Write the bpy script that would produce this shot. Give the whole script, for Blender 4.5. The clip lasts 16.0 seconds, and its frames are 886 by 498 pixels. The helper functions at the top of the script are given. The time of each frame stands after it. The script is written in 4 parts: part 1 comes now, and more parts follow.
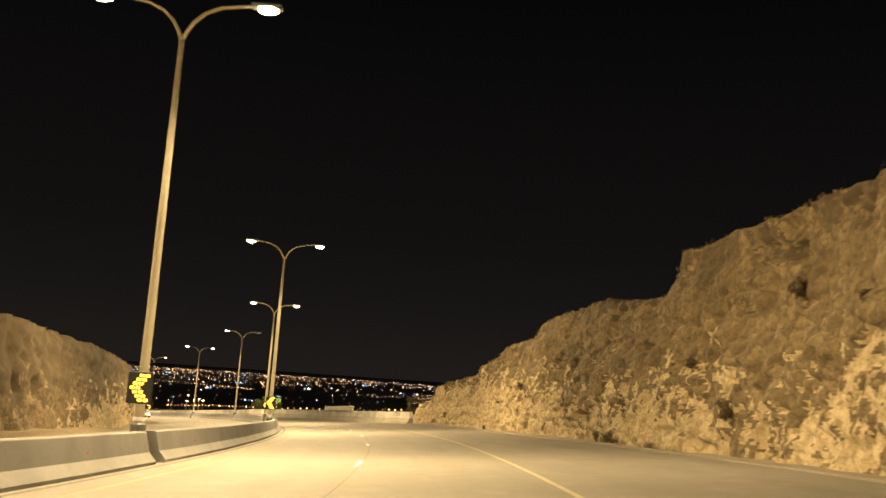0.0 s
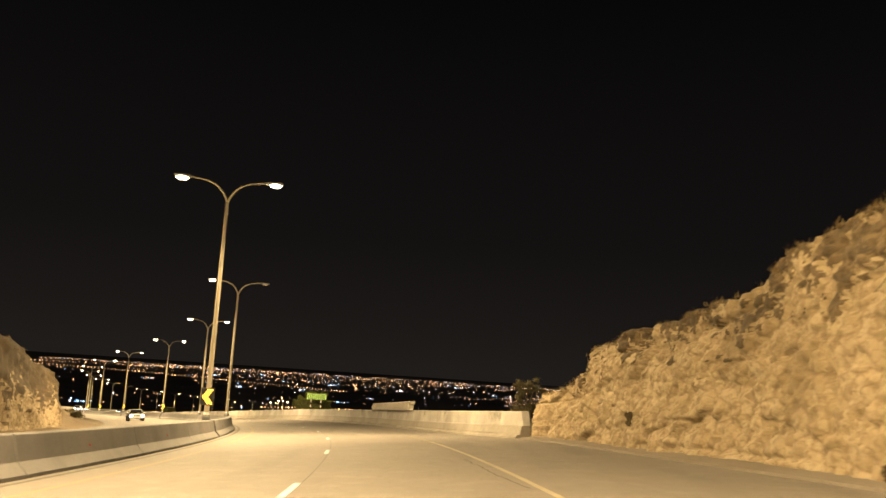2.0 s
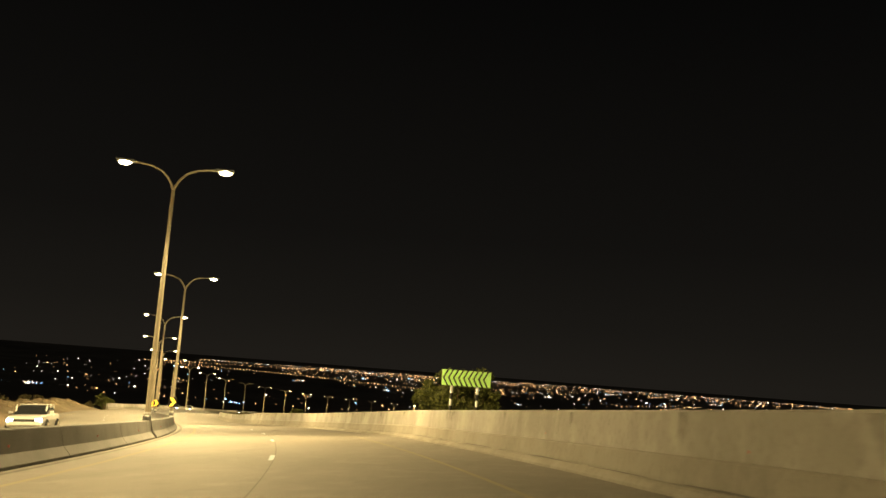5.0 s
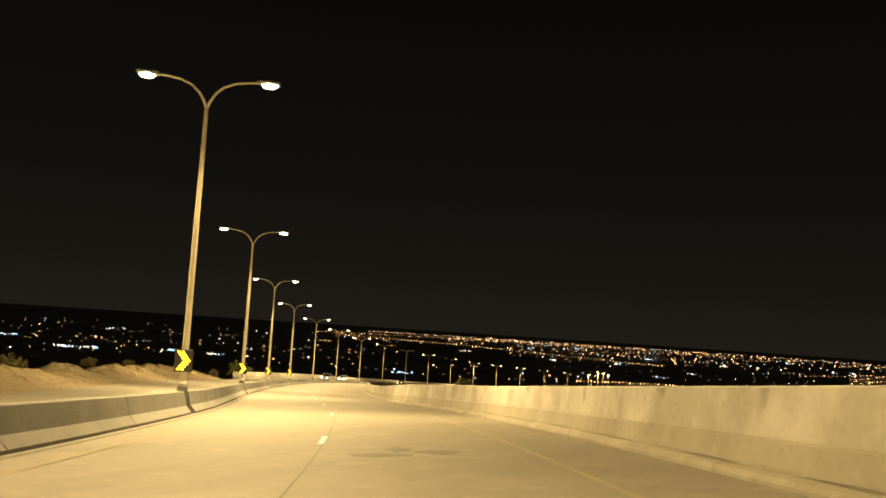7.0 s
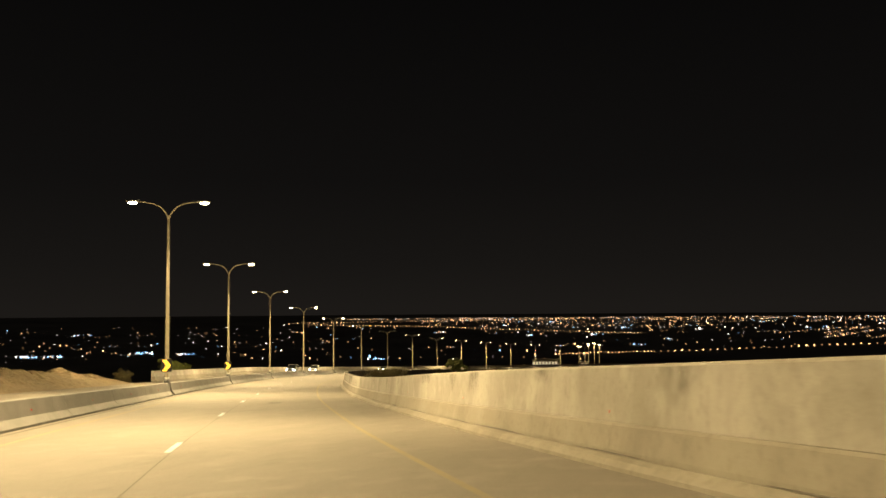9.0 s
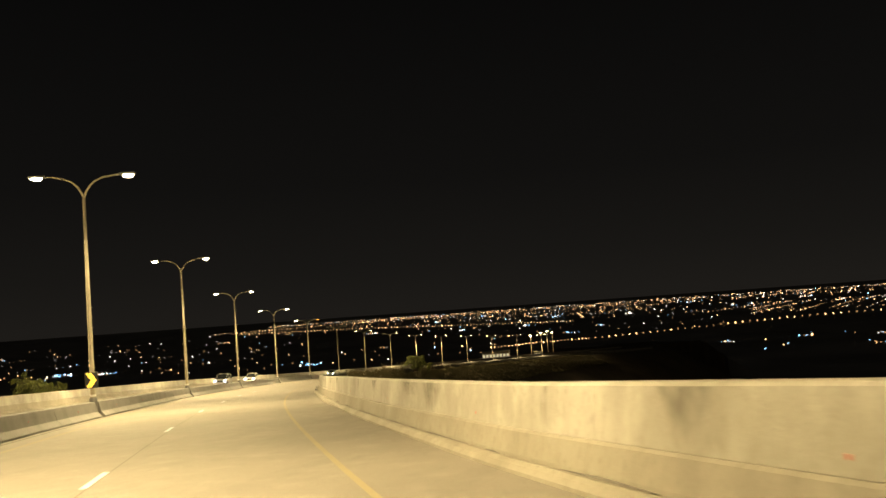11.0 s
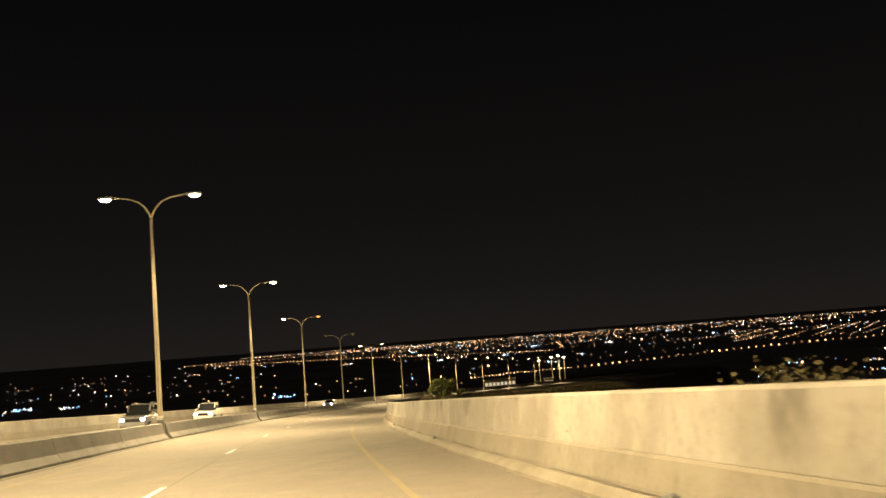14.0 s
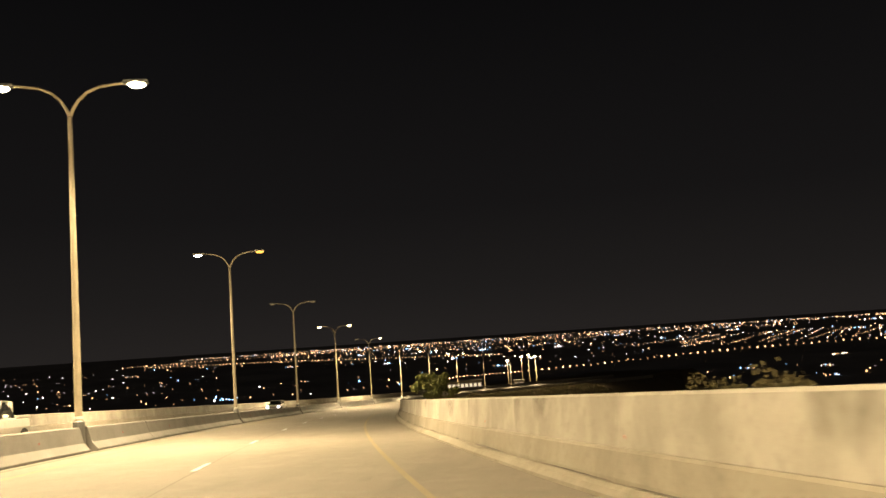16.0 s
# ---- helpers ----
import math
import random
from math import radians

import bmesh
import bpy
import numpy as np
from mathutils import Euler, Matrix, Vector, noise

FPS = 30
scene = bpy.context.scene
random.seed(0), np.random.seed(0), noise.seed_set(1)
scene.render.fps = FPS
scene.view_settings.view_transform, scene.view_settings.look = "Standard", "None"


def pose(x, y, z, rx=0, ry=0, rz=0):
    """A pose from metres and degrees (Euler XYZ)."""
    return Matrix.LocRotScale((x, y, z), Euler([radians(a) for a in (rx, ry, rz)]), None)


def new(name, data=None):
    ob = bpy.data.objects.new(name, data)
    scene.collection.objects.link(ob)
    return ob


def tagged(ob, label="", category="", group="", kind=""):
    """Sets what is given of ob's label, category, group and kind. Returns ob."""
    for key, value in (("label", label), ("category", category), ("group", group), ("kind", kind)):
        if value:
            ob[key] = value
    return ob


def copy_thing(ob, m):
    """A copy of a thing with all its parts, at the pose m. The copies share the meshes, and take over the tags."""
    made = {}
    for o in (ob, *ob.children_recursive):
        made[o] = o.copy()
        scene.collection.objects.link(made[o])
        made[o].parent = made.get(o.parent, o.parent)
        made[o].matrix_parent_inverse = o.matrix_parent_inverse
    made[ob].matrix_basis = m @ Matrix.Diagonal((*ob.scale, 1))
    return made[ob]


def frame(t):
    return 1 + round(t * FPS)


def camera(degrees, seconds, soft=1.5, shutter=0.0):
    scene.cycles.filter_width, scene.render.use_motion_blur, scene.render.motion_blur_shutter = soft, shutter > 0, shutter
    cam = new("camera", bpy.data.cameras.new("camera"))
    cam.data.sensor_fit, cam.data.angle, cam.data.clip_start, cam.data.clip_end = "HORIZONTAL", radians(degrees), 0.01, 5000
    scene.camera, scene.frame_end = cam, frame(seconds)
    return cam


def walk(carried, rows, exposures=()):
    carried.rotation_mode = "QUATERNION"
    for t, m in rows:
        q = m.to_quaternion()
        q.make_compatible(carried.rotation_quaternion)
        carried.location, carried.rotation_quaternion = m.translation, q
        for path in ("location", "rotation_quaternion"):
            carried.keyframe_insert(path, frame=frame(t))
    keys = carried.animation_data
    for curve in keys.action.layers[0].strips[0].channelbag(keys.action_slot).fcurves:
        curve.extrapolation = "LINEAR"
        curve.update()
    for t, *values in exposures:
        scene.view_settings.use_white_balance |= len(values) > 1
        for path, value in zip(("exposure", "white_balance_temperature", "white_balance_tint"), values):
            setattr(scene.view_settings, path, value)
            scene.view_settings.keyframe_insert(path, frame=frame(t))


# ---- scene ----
cam = camera(52.78, 16.0, soft=1.6, shutter=0.15)
walk(cam, [
    (0.0, pose(4.690, -23.195, 2.731, 97.866, -3.962, -6.376)),
    (0.5, pose(6.120, -10.948, 2.125, 97.776, -3.659, -4.837)),
    (1.0, pose(7.137, 1.690, 1.510, 97.691, -3.505, -3.154)),
    (1.5, pose(7.673, 14.528, 0.877, 97.689, -3.831, -1.720)),
    (2.0, pose(7.713, 26.847, 0.246, 97.636, -3.784, -0.507)),
    (2.5, pose(7.316, 38.894, -0.390, 97.534, -3.604, 0.382)),
    (3.0, pose(6.456, 50.959, -1.042, 97.509, -3.538, 1.422)),
    (3.5, pose(5.150, 62.813, -1.687, 97.390, -3.573, 2.797)),
    (4.0, pose(3.385, 74.647, -2.348, 97.371, -3.740, 4.499)),
    (4.5, pose(1.168, 86.415, -3.026, 97.406, -3.993, 6.504)),
    (5.0, pose(-1.444, 97.939, -3.710, 97.351, -4.260, 8.794)),
    (5.5, pose(-4.384, 109.049, -4.394, 97.062, -4.470, 11.352)),
    (6.0, pose(-7.598, 119.608, -5.071, 96.395, -4.549, 14.162)),
    (6.5, pose(-10.982, 129.529, -5.732, 95.434, -4.369, 17.052)),
    (7.0, pose(-14.612, 139.195, -6.406, 94.745, -3.657, 19.292)),
    (7.5, pose(-18.746, 149.312, -7.157, 93.949, -2.525, 20.375)),
    (8.0, pose(-23.210, 159.495, -7.938, 93.802, -1.445, 20.288)),
    (8.5, pose(-27.723, 169.407, -8.700, 93.667, -0.444, 18.705)),
    (9.0, pose(-32.492, 179.173, -9.443, 93.691, 0.495, 17.478)),
    (9.5, pose(-37.577, 189.049, -10.221, 93.468, 1.423, 13.935)),
    (10.0, pose(-42.648, 198.733, -10.998, 93.215, 2.193, 12.951)),
    (10.5, pose(-47.729, 208.675, -11.783, 93.221, 3.104, 12.895)),
    (11.0, pose(-52.860, 218.768, -12.577, 93.464, 4.101, 12.891)),
    (11.5, pose(-57.931, 228.976, -13.371, 93.853, 4.994, 12.898)),
    (12.0, pose(-62.923, 239.342, -14.156, 94.293, 5.594, 12.866)),
    (12.5, pose(-67.776, 249.765, -14.929, 94.689, 5.716, 12.733)),
    (13.0, pose(-72.387, 260.233, -15.692, 94.964, 5.331, 12.429)),
    (13.5, pose(-76.764, 270.872, -16.441, 95.141, 4.893, 11.897)),
    (14.0, pose(-81.039, 281.817, -17.202, 95.318, 4.388, 11.166)),
    (14.5, pose(-85.214, 292.981, -17.993, 95.387, 3.853, 10.387)),
    (15.0, pose(-89.292, 304.537, -18.839, 95.386, 3.793, 9.526)),
    (15.5, pose(-93.261, 316.346, -19.722, 95.350, 3.743, 8.634)),
    (16.0, pose(-97.039, 328.276, -20.624, 95.326, 3.851, 7.721)),
], exposures=[(0.0, 0.0, 6500, 8), (0.5, 0.05, 6550, 13), (1.0, 0.0, 6600, 19), (1.5, -0.05, 6600, 24), (2.0, 0.1, 6550, 13), (2.5, 0.15, 6450, 3), (3.0, 0.05, 6450, -4), (3.5, 0.25, 6100, -15),
              (4.5, 0.1, 6600, -6), (6.0, -0.25, 7400, 4), (6.5, -0.05, 7500, 2), (7.0, 0.0, 7600, 1), (7.5, -0.2, 7350, 1), (8.0, -0.4, 7100, 1), (8.5, -0.05, 6850, 3), (9.0, -0.2, 6550, 5),
              (9.5, -0.45, 6450, 3), (10.0, 0.05, 6500, 1), (11.0, -0.1, 6500, 0), (12.5, -0.05, 6550, -1), (13.5, 0.15, 6450, 4), (14.0, -0.05, 6350, 8), (14.5, 0.1, 6250, 11), (15.0, -0.1, 6050, 16),
              (15.5, -0.15, 6200, 13), (16.0, 0.4, 6150, 10)])

# ---- world: a clear night over a lit plain ----
world = bpy.data.worlds.new("night")
scene.world = world
world.use_nodes = True
wt = world.node_tree
wt.nodes.clear()
w_out = wt.nodes.new("ShaderNodeOutputWorld")
w_bg = wt.nodes.new("ShaderNodeBackground")
w_co = wt.nodes.new("ShaderNodeTexCoord")
w_sep = wt.nodes.new("ShaderNodeSeparateXYZ")
w_ramp = wt.nodes.new("ShaderNodeValToRGB")
w_ramp.color_ramp.elements[0].position, w_ramp.color_ramp.elements[0].color = 0.0, (0.0135, 0.0112, 0.0098, 1)
w_ramp.color_ramp.elements[1].position, w_ramp.color_ramp.elements[1].color = 0.42, (0.0020, 0.0019, 0.0020, 1)
w_mid = w_ramp.color_ramp.elements.new(0.14)
w_mid.color = (0.0062, 0.0054, 0.0051, 1)
w_low = w_ramp.color_ramp.elements.new(0.05)
w_low.color = (0.0100, 0.0085, 0.0076, 1)
wt.links.new(w_co.outputs["Generated"], w_sep.inputs[0])
wt.links.new(w_sep.outputs["Z"], w_ramp.inputs[0])
wt.links.new(w_ramp.outputs[0], w_bg.inputs[0])
wt.links.new(w_bg.outputs[0], w_out.inputs[0])
w_bg.inputs[1].default_value = 1.0

LAMP_WATTS = 28000.0
LAMP_COLOUR = (1.0, 0.715, 0.345)

# ---- the line of the road: one bay between lamp posts is 34.3 m ----
BAY = 34.29
HEADING = [-6.92, -1.03, 4.97, 11.58, 17.94, 23.59, 28.26, 27.0, 24.82, 21.61, 18.67, 15.68, 12.71, 9.96, 7.31, 4.35, 1.23,
           -1.94, -5.1, -8.18, -11.21, -14.0, -16.5, -19.0, -21.0, -23.0, -25.0]
GRADE = [-4.98, -5.05, -5.33, -5.93, -6.5, -6.76, -6.78, -6.68, -6.41, -6.3, -6.5, -6.7, -6.79, -6.78, -6.7, -6.57, -6.36,
         -6.12, -5.91, -5.74, -5.59, -5.4, -5.2, -5.0, -4.6, -4.0, -3.0]
STATIONS = [np.array([-4.14, -34.07, 1.71])]
for heading, grade in zip(HEADING, GRADE):
    STATIONS.append(STATIONS[-1] + BAY * np.array([-math.sin(radians(heading)), math.cos(radians(heading)), grade / 100]))
STATIONS = np.array(STATIONS)
LAST = len(STATIONS) - 2.001


def line(u):
    """Places and level normals (to the right) of the median at stations u."""
    u = np.atleast_1d(np.asarray(u, float))
    i = np.clip(np.floor(u).astype(int), 1, len(STATIONS) - 3)
    t = (u - i)[:, None]
    a, b, c, d = STATIONS[i - 1], STATIONS[i], STATIONS[i + 1], STATIONS[i + 2]
    place = 0.5 * (2 * b + (c - a) * t + (2 * a - 5 * b + 4 * c - d) * t**2 + (3 * b - a - 3 * c + d) * t**3)
    way = 0.5 * ((c - a) + 2 * (2 * a - 5 * b + 4 * c - d) * t + 3 * (3 * b - a - 3 * c + d) * t**2)
    n = np.stack([way[:, 1], -way[:, 0]], 1)
    return place, n / np.linalg.norm(n, axis=1)[:, None]


def bank(u):
    return np.interp(u, [0, 5, 5.9, 6.2, 6.6, 7.1, 7.5, 8, 8.4, 8.8, 9.4, 10.1, 11.2, 20],
                     [0.06, 0.06, 0.034, 0.023, 0.010, -0.004, -0.014, -0.022, -0.019, -0.013, -0.016, -0.019, -0.034, -0.034])


def wall_foot(u):
    return np.interp(u, [2.86, 2.95, 3.05, 3.2, 3.4, 5.4, 7.0, 9.7, 11.5, 20], [13.4, 13.05, 12.3, 11.65, 11.3, 11.2, 11.3, 11.05, 11.1, 11.1])


def wall_rise(u):
    return np.interp(u, [3.0, 4.7, 6.1, 6.5, 6.9, 7.1, 7.3, 7.6, 8.8], [-0.03, 0.03, 0.05, 0.1, 0.12, 0.1, 0.03, -0.02, 0])


def rock_foot(u):
    return np.interp(u, [0, 1.0, 1.6, 2.2, 2.4, 2.6, 2.75, 2.84, 2.89, 2.948, 2.956, 2.963, 2.97], [17.5, 16.8, 15.2, 14.8, 14.5, 14.3, 14.25, 14.15, 14.1, 14.1, 14.5, 15.2, 16.2])


def rock_height(u):
    return np.interp(u, [0, 0.9, 1.3, 1.34, 1.37, 1.45, 1.57, 1.88, 1.96, 2.11, 2.21, 2.31, 2.37, 2.46, 2.55, 2.65, 2.7, 2.725, 2.735, 2.75, 2.79, 2.86, 2.948, 2.955, 2.962, 2.97],
                     [7.9, 7.8, 7.9, 7.9, 6.5, 6.6, 7.05, 7.05, 6.4, 6.1, 5.5, 5.25, 4.75, 4.3, 4.3, 4.2, 4.0, 3.8, 3.3, 2.95, 2.65, 2.33, 2.25, 1.9, 1.2, 0.4])


def spot(u, lat, z=0.0):
    """World places at stations u, lat metres right of the median and z above the road's plane."""
    place, n = line(u)
    lat, z = np.asarray(lat, float) + 0 * place[:, 0], np.asarray(z, float) + 0 * place[:, 0]
    out = place.copy()
    out[:, :2] += n * lat[:, None]
    out[:, 2] += bank(np.atleast_1d(u)) * np.clip(lat, -11, 15) + z
    return out


def stand(u, lat, z=0.0, turn=0.0):
    """A level pose at a station, whose +y runs along the road."""
    p, (_, n) = spot(u, lat, z)[0], (0, line(u)[1][0])
    return Matrix.Translation(p) @ Matrix.Rotation(math.atan2(n[1], n[0]) + radians(turn), 4, "Z")


# ---- materials ----
def material(name, base, rough=0.8, metal=0.0, grain=40.0, grain_mix=0.25, stain=0.6, stain_mix=0.3, bump=0.2, bump_scale=60.0,
             dark=None, island=0.0, coords="Object", deep=0.02):
    m = bpy.data.materials.new(name)
    m.use_nodes = True
    t = m.node_tree
    b = t.nodes["Principled BSDF"]
    b.inputs["Roughness"].default_value, b.inputs["Metallic"].default_value = rough, metal
    co = t.nodes.new("ShaderNodeTexCoord")

    def tex(scale, detail):
        n = t.nodes.new("ShaderNodeTexNoise")
        n.inputs["Scale"].default_value, n.inputs["Detail"].default_value = scale, detail
        t.links.new(co.outputs[coords], n.inputs["Vector"])
        return n

    def mixed(a, c, fac, kind="MIX"):
        n = t.nodes.new("ShaderNodeMix")
        n.data_type, n.blend_type = "RGBA", kind
        for socket, value in ((n.inputs[6], a), (n.inputs[7], c), (n.inputs[0], fac)):
            if hasattr(value, "links"):
                t.links.new(value, socket)
            else:
                socket.default_value = value
        return n.outputs[2]

    def curve(src, lo, hi, top):
        n = t.nodes.new("ShaderNodeMapRange")
        n.inputs[1].default_value, n.inputs[2].default_value, n.inputs[4].default_value = lo, hi, top
        t.links.new(src, n.inputs[0])
        return n.outputs[0]

    full = (*base, 1)
    low = (*(dark or [v * 0.45 for v in base]), 1)
    fine, wide = tex(grain, 6), tex(stain, 4)
    colour = mixed(full, low, curve(wide.outputs[0], 0.42, 0.7, stain_mix))
    colour = mixed(colour, low, curve(fine.outputs[0], 0.45, 0.75, grain_mix))
    if island:
        geo = t.nodes.new("ShaderNodeNewGeometry")
        colour = mixed(colour, low, curve(geo.outputs["Random Per Island"], 0, 1, island))
    t.links.new(colour, b.inputs["Base Color"])
    if bump:
        rough_tex = tex(bump_scale, 8)
        bn = t.nodes.new("ShaderNodeBump")
        bn.inputs["Strength"].default_value, bn.inputs["Distance"].default_value = bump, deep
        t.links.new(rough_tex.outputs[0], bn.inputs["Height"])
        t.links.new(bn.outputs[0], b.inputs["Normal"])
    return m


def glowing(name, colour, strength, vary=False):
    m = bpy.data.materials.new(name)
    m.use_nodes = True
    t = m.node_tree
    b = t.nodes["Principled BSDF"]
    b.inputs["Base Color"].default_value = (*[0.5 * c for c in colour], 1)
    b.inputs["Emission Color"].default_value = (*colour, 1)
    b.inputs["Emission Strength"].default_value = strength
    m.cycles.emission_sampling = "NONE"
    if vary:
        geo = t.nodes.new("ShaderNodeNewGeometry")
        mr = t.nodes.new("ShaderNodeMapRange")
        mr.inputs[3].default_value, mr.inputs[4].default_value = 0.2 * strength, 2.6 * strength
        cube = t.nodes.new("ShaderNodeMath")
        cube.operation = "POWER"
        cube.inputs[1].default_value = 3.0
        t.links.new(geo.outputs["Random Per Island"], cube.inputs[0])
        t.links.new(cube.outputs[0], mr.inputs[0])
        t.links.new(mr.outputs[0], b.inputs["Emission Strength"])
    return m


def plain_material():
    """Dark fields of the far plain; a faint emission stands in for town light and haze."""
    m = material("self_lit_plain", (0.1, 0.085, 0.06), 0.95, grain=0.05, grain_mix=0.5, stain=0.004, stain_mix=0.5, bump=0.0)
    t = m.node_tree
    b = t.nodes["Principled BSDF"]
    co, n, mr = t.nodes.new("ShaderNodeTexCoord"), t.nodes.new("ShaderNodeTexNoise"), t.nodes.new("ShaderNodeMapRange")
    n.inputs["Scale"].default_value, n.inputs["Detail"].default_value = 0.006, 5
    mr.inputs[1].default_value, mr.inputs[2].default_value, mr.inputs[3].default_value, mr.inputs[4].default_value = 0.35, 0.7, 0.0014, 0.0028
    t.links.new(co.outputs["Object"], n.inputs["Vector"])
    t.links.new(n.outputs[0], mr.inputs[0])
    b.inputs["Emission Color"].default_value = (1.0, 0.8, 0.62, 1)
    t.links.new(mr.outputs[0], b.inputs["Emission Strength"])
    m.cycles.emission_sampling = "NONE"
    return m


def worn_asphalt():
    """Pale old asphalt: fine grit, blotches a few metres wide and long smears along the lanes."""
    m = material("worn_asphalt", (0.185, 0.168, 0.146), 0.8, grain=30, grain_mix=0.4, stain=0.14, stain_mix=0.35, dark=(0.105, 0.095, 0.082), bump=0.35, bump_scale=70)
    t = m.node_tree
    bsdf = t.nodes["Principled BSDF"]
    src = bsdf.inputs["Base Color"].links[0].from_socket
    co = t.nodes.new("ShaderNodeTexCoord")
    for stretch, scale, lo, hi, top, tone in (((1.0, 0.12, 1.0), 0.9, 0.48, 0.72, 0.45, (0.115, 0.104, 0.09, 1)), ((1.0, 1.0, 1.0), 1.4, 0.52, 0.74, 0.4, (0.24, 0.222, 0.198, 1)),
                                              ((1.0, 0.3, 1.0), 4.5, 0.55, 0.75, 0.35, (0.11, 0.1, 0.087, 1))):
        mp, n = t.nodes.new("ShaderNodeMapping"), t.nodes.new("ShaderNodeTexNoise")
        mr, mx = t.nodes.new("ShaderNodeMapRange"), t.nodes.new("ShaderNodeMix")
        mp.inputs["Scale"].default_value = stretch
        mp.inputs["Rotation"].default_value = (0, 0, 0.2)
        n.inputs["Scale"].default_value, n.inputs["Detail"].default_value = scale, 6
        mr.inputs[1].default_value, mr.inputs[2].default_value, mr.inputs[4].default_value = lo, hi, top
        mx.data_type = "RGBA"
        mx.inputs[7].default_value = tone
        t.links.new(co.outputs["Object"], mp.inputs[0])
        t.links.new(mp.outputs[0], n.inputs["Vector"])
        t.links.new(n.outputs[0], mr.inputs[0])
        t.links.new(mr.outputs[0], mx.inputs[0])
        t.links.new(src, mx.inputs[6])
        src = mx.outputs[2]
    t.links.new(src, bsdf.inputs["Base Color"])
    return m


ASPHALT = worn_asphalt()
PATCH = material("old_asphalt_patch", (0.125, 0.114, 0.1), 0.85, grain=40, grain_mix=0.4, stain=1.5, stain_mix=0.4, bump=0.3, bump_scale=90)
SEAM = material("worn_lane_seam", (0.13, 0.118, 0.1), 0.95, grain=8, bump=0.2)
TAR = material("dark_seam", (0.1, 0.09, 0.078), 0.95, grain=8, bump=0.2)
YELLOW = material("yellow_road_paint", (0.215, 0.188, 0.118), 0.85, grain=9, grain_mix=0.5, stain=0.8, stain_mix=0.6, dark=(0.2, 0.17, 0.11), bump=0.15)
FADED = material("faded_yellow_paint", (0.225, 0.193, 0.105), 0.8, grain=9, grain_mix=0.5, stain=0.8, stain_mix=0.6, dark=(0.17, 0.15, 0.115), bump=0.15)
CREAM = material("cream_road_paint", (0.34, 0.3, 0.2), 0.8, grain=9, grain_mix=0.4, stain=0.8, stain_mix=0.4, dark=(0.2, 0.17, 0.12), bump=0.15)
WHITE = material("white_road_paint", (0.46, 0.5, 0.56), 0.7, grain=9, grain_mix=0.25, stain=1.2, stain_mix=0.2, bump=0.15)
BARRIER = material("cast_barrier_concrete", (0.2, 0.196, 0.192), 0.85, grain=12, grain_mix=0.25, stain=0.9, stain_mix=0.4, bump=0.3, bump_scale=30)
SOIL = material("dry_soil", (0.22, 0.17, 0.105), 0.95, grain=1.2, grain_mix=0.45, stain=0.12, stain_mix=0.5, dark=(0.1, 0.08, 0.05), bump=1.0, bump_scale=1.6, deep=0.3)
STEEL = material("galvanised_steel", (0.46, 0.41, 0.31), 0.6, 0.1, grain=25, grain_mix=0.2, stain=2.0, stain_mix=0.25, bump=0.05)
SLEEVE = material("grey_painted_steel", (0.16, 0.165, 0.17), 0.5, 0.2, grain=25, grain_mix=0.2, bump=0.05)
BLACK = material("black_paint", (0.012, 0.012, 0.012), 0.6, grain=30, bump=0.05)
LIME = material("fluorescent_sign_sheeting", (0.56, 0.96, 0.3), 0.35, grain=60, grain_mix=0.08, stain=2.5, stain_mix=0.1, bump=0.03)
BAND = material("reflective_white_band", (0.85, 0.85, 0.85), 0.3, grain=40, grain_mix=0.05, bump=0.0)
LEAF = material("dusty_leaves", (0.14, 0.16, 0.03), 0.7, grain=6, grain_mix=0.3, stain=0.9, stain_mix=0.4, bump=0.0, island=0.8, dark=(0.03, 0.033, 0.009))
SCRUB = material("dry_scrub", (0.10, 0.085, 0.035), 0.85, grain=6, grain_mix=0.3, stain=0.9, bump=0.0, island=0.6, dark=(0.035, 0.03, 0.012))
THORN = material("dark_thorn_bush", (0.11, 0.085, 0.04), 0.85, grain=6, grain_mix=0.3, bump=0.0, island=0.6, dark=(0.05, 0.038, 0.02))
PALE_STEEL = material("weathered_pale_beam", (0.5, 0.47, 0.4), 0.6, 0.1, grain=14, grain_mix=0.2, stain=1.2, stain_mix=0.35, bump=0.1)
BARK = material("bark", (0.14, 0.10, 0.065), 0.9, grain=12, grain_mix=0.5, bump=0.6, bump_scale=25)
CAR_WHITE = material("white_car_paint", (0.58, 0.57, 0.55), 0.25, grain=3, grain_mix=0.05, stain=0.5, stain_mix=0.08, bump=0.0)
CAR_SILVER = material("silver_car_paint", (0.4, 0.4, 0.41), 0.3, 0.5, grain=3, grain_mix=0.05, bump=0.0)
GLASS = material("dark_car_glass", (0.02, 0.022, 0.025), 0.08, grain=3, grain_mix=0.05, bump=0.0)
RUBBER = material("tyre_rubber", (0.02, 0.02, 0.02), 0.9, grain=30, bump=0.2)
PLASTER = material("pale_plaster", (0.55, 0.5, 0.4), 0.85, grain=3, grain_mix=0.2, stain=0.3, stain_mix=0.3, bump=0.2)
LENS = glowing("sodium_lamp_lens", (1.0, 0.80, 0.45), 30)
# lens of the distant lamps: emission set weaker to stand in for distance
LENS_FAR = glowing("sodium_lamp_lens_far", (1.0, 0.74, 0.36), 16)
LENS_DIM = glowing("failing_lamp_lens", (1.0, 0.42, 0.06), 2.2)
LENS_OFF = material("unlit_lamp_lens", (0.4, 0.38, 0.33), 0.2, grain=30, bump=0.0)
AMBER = glowing("amber_led", (1.0, 0.55, 0.05), 4.5)
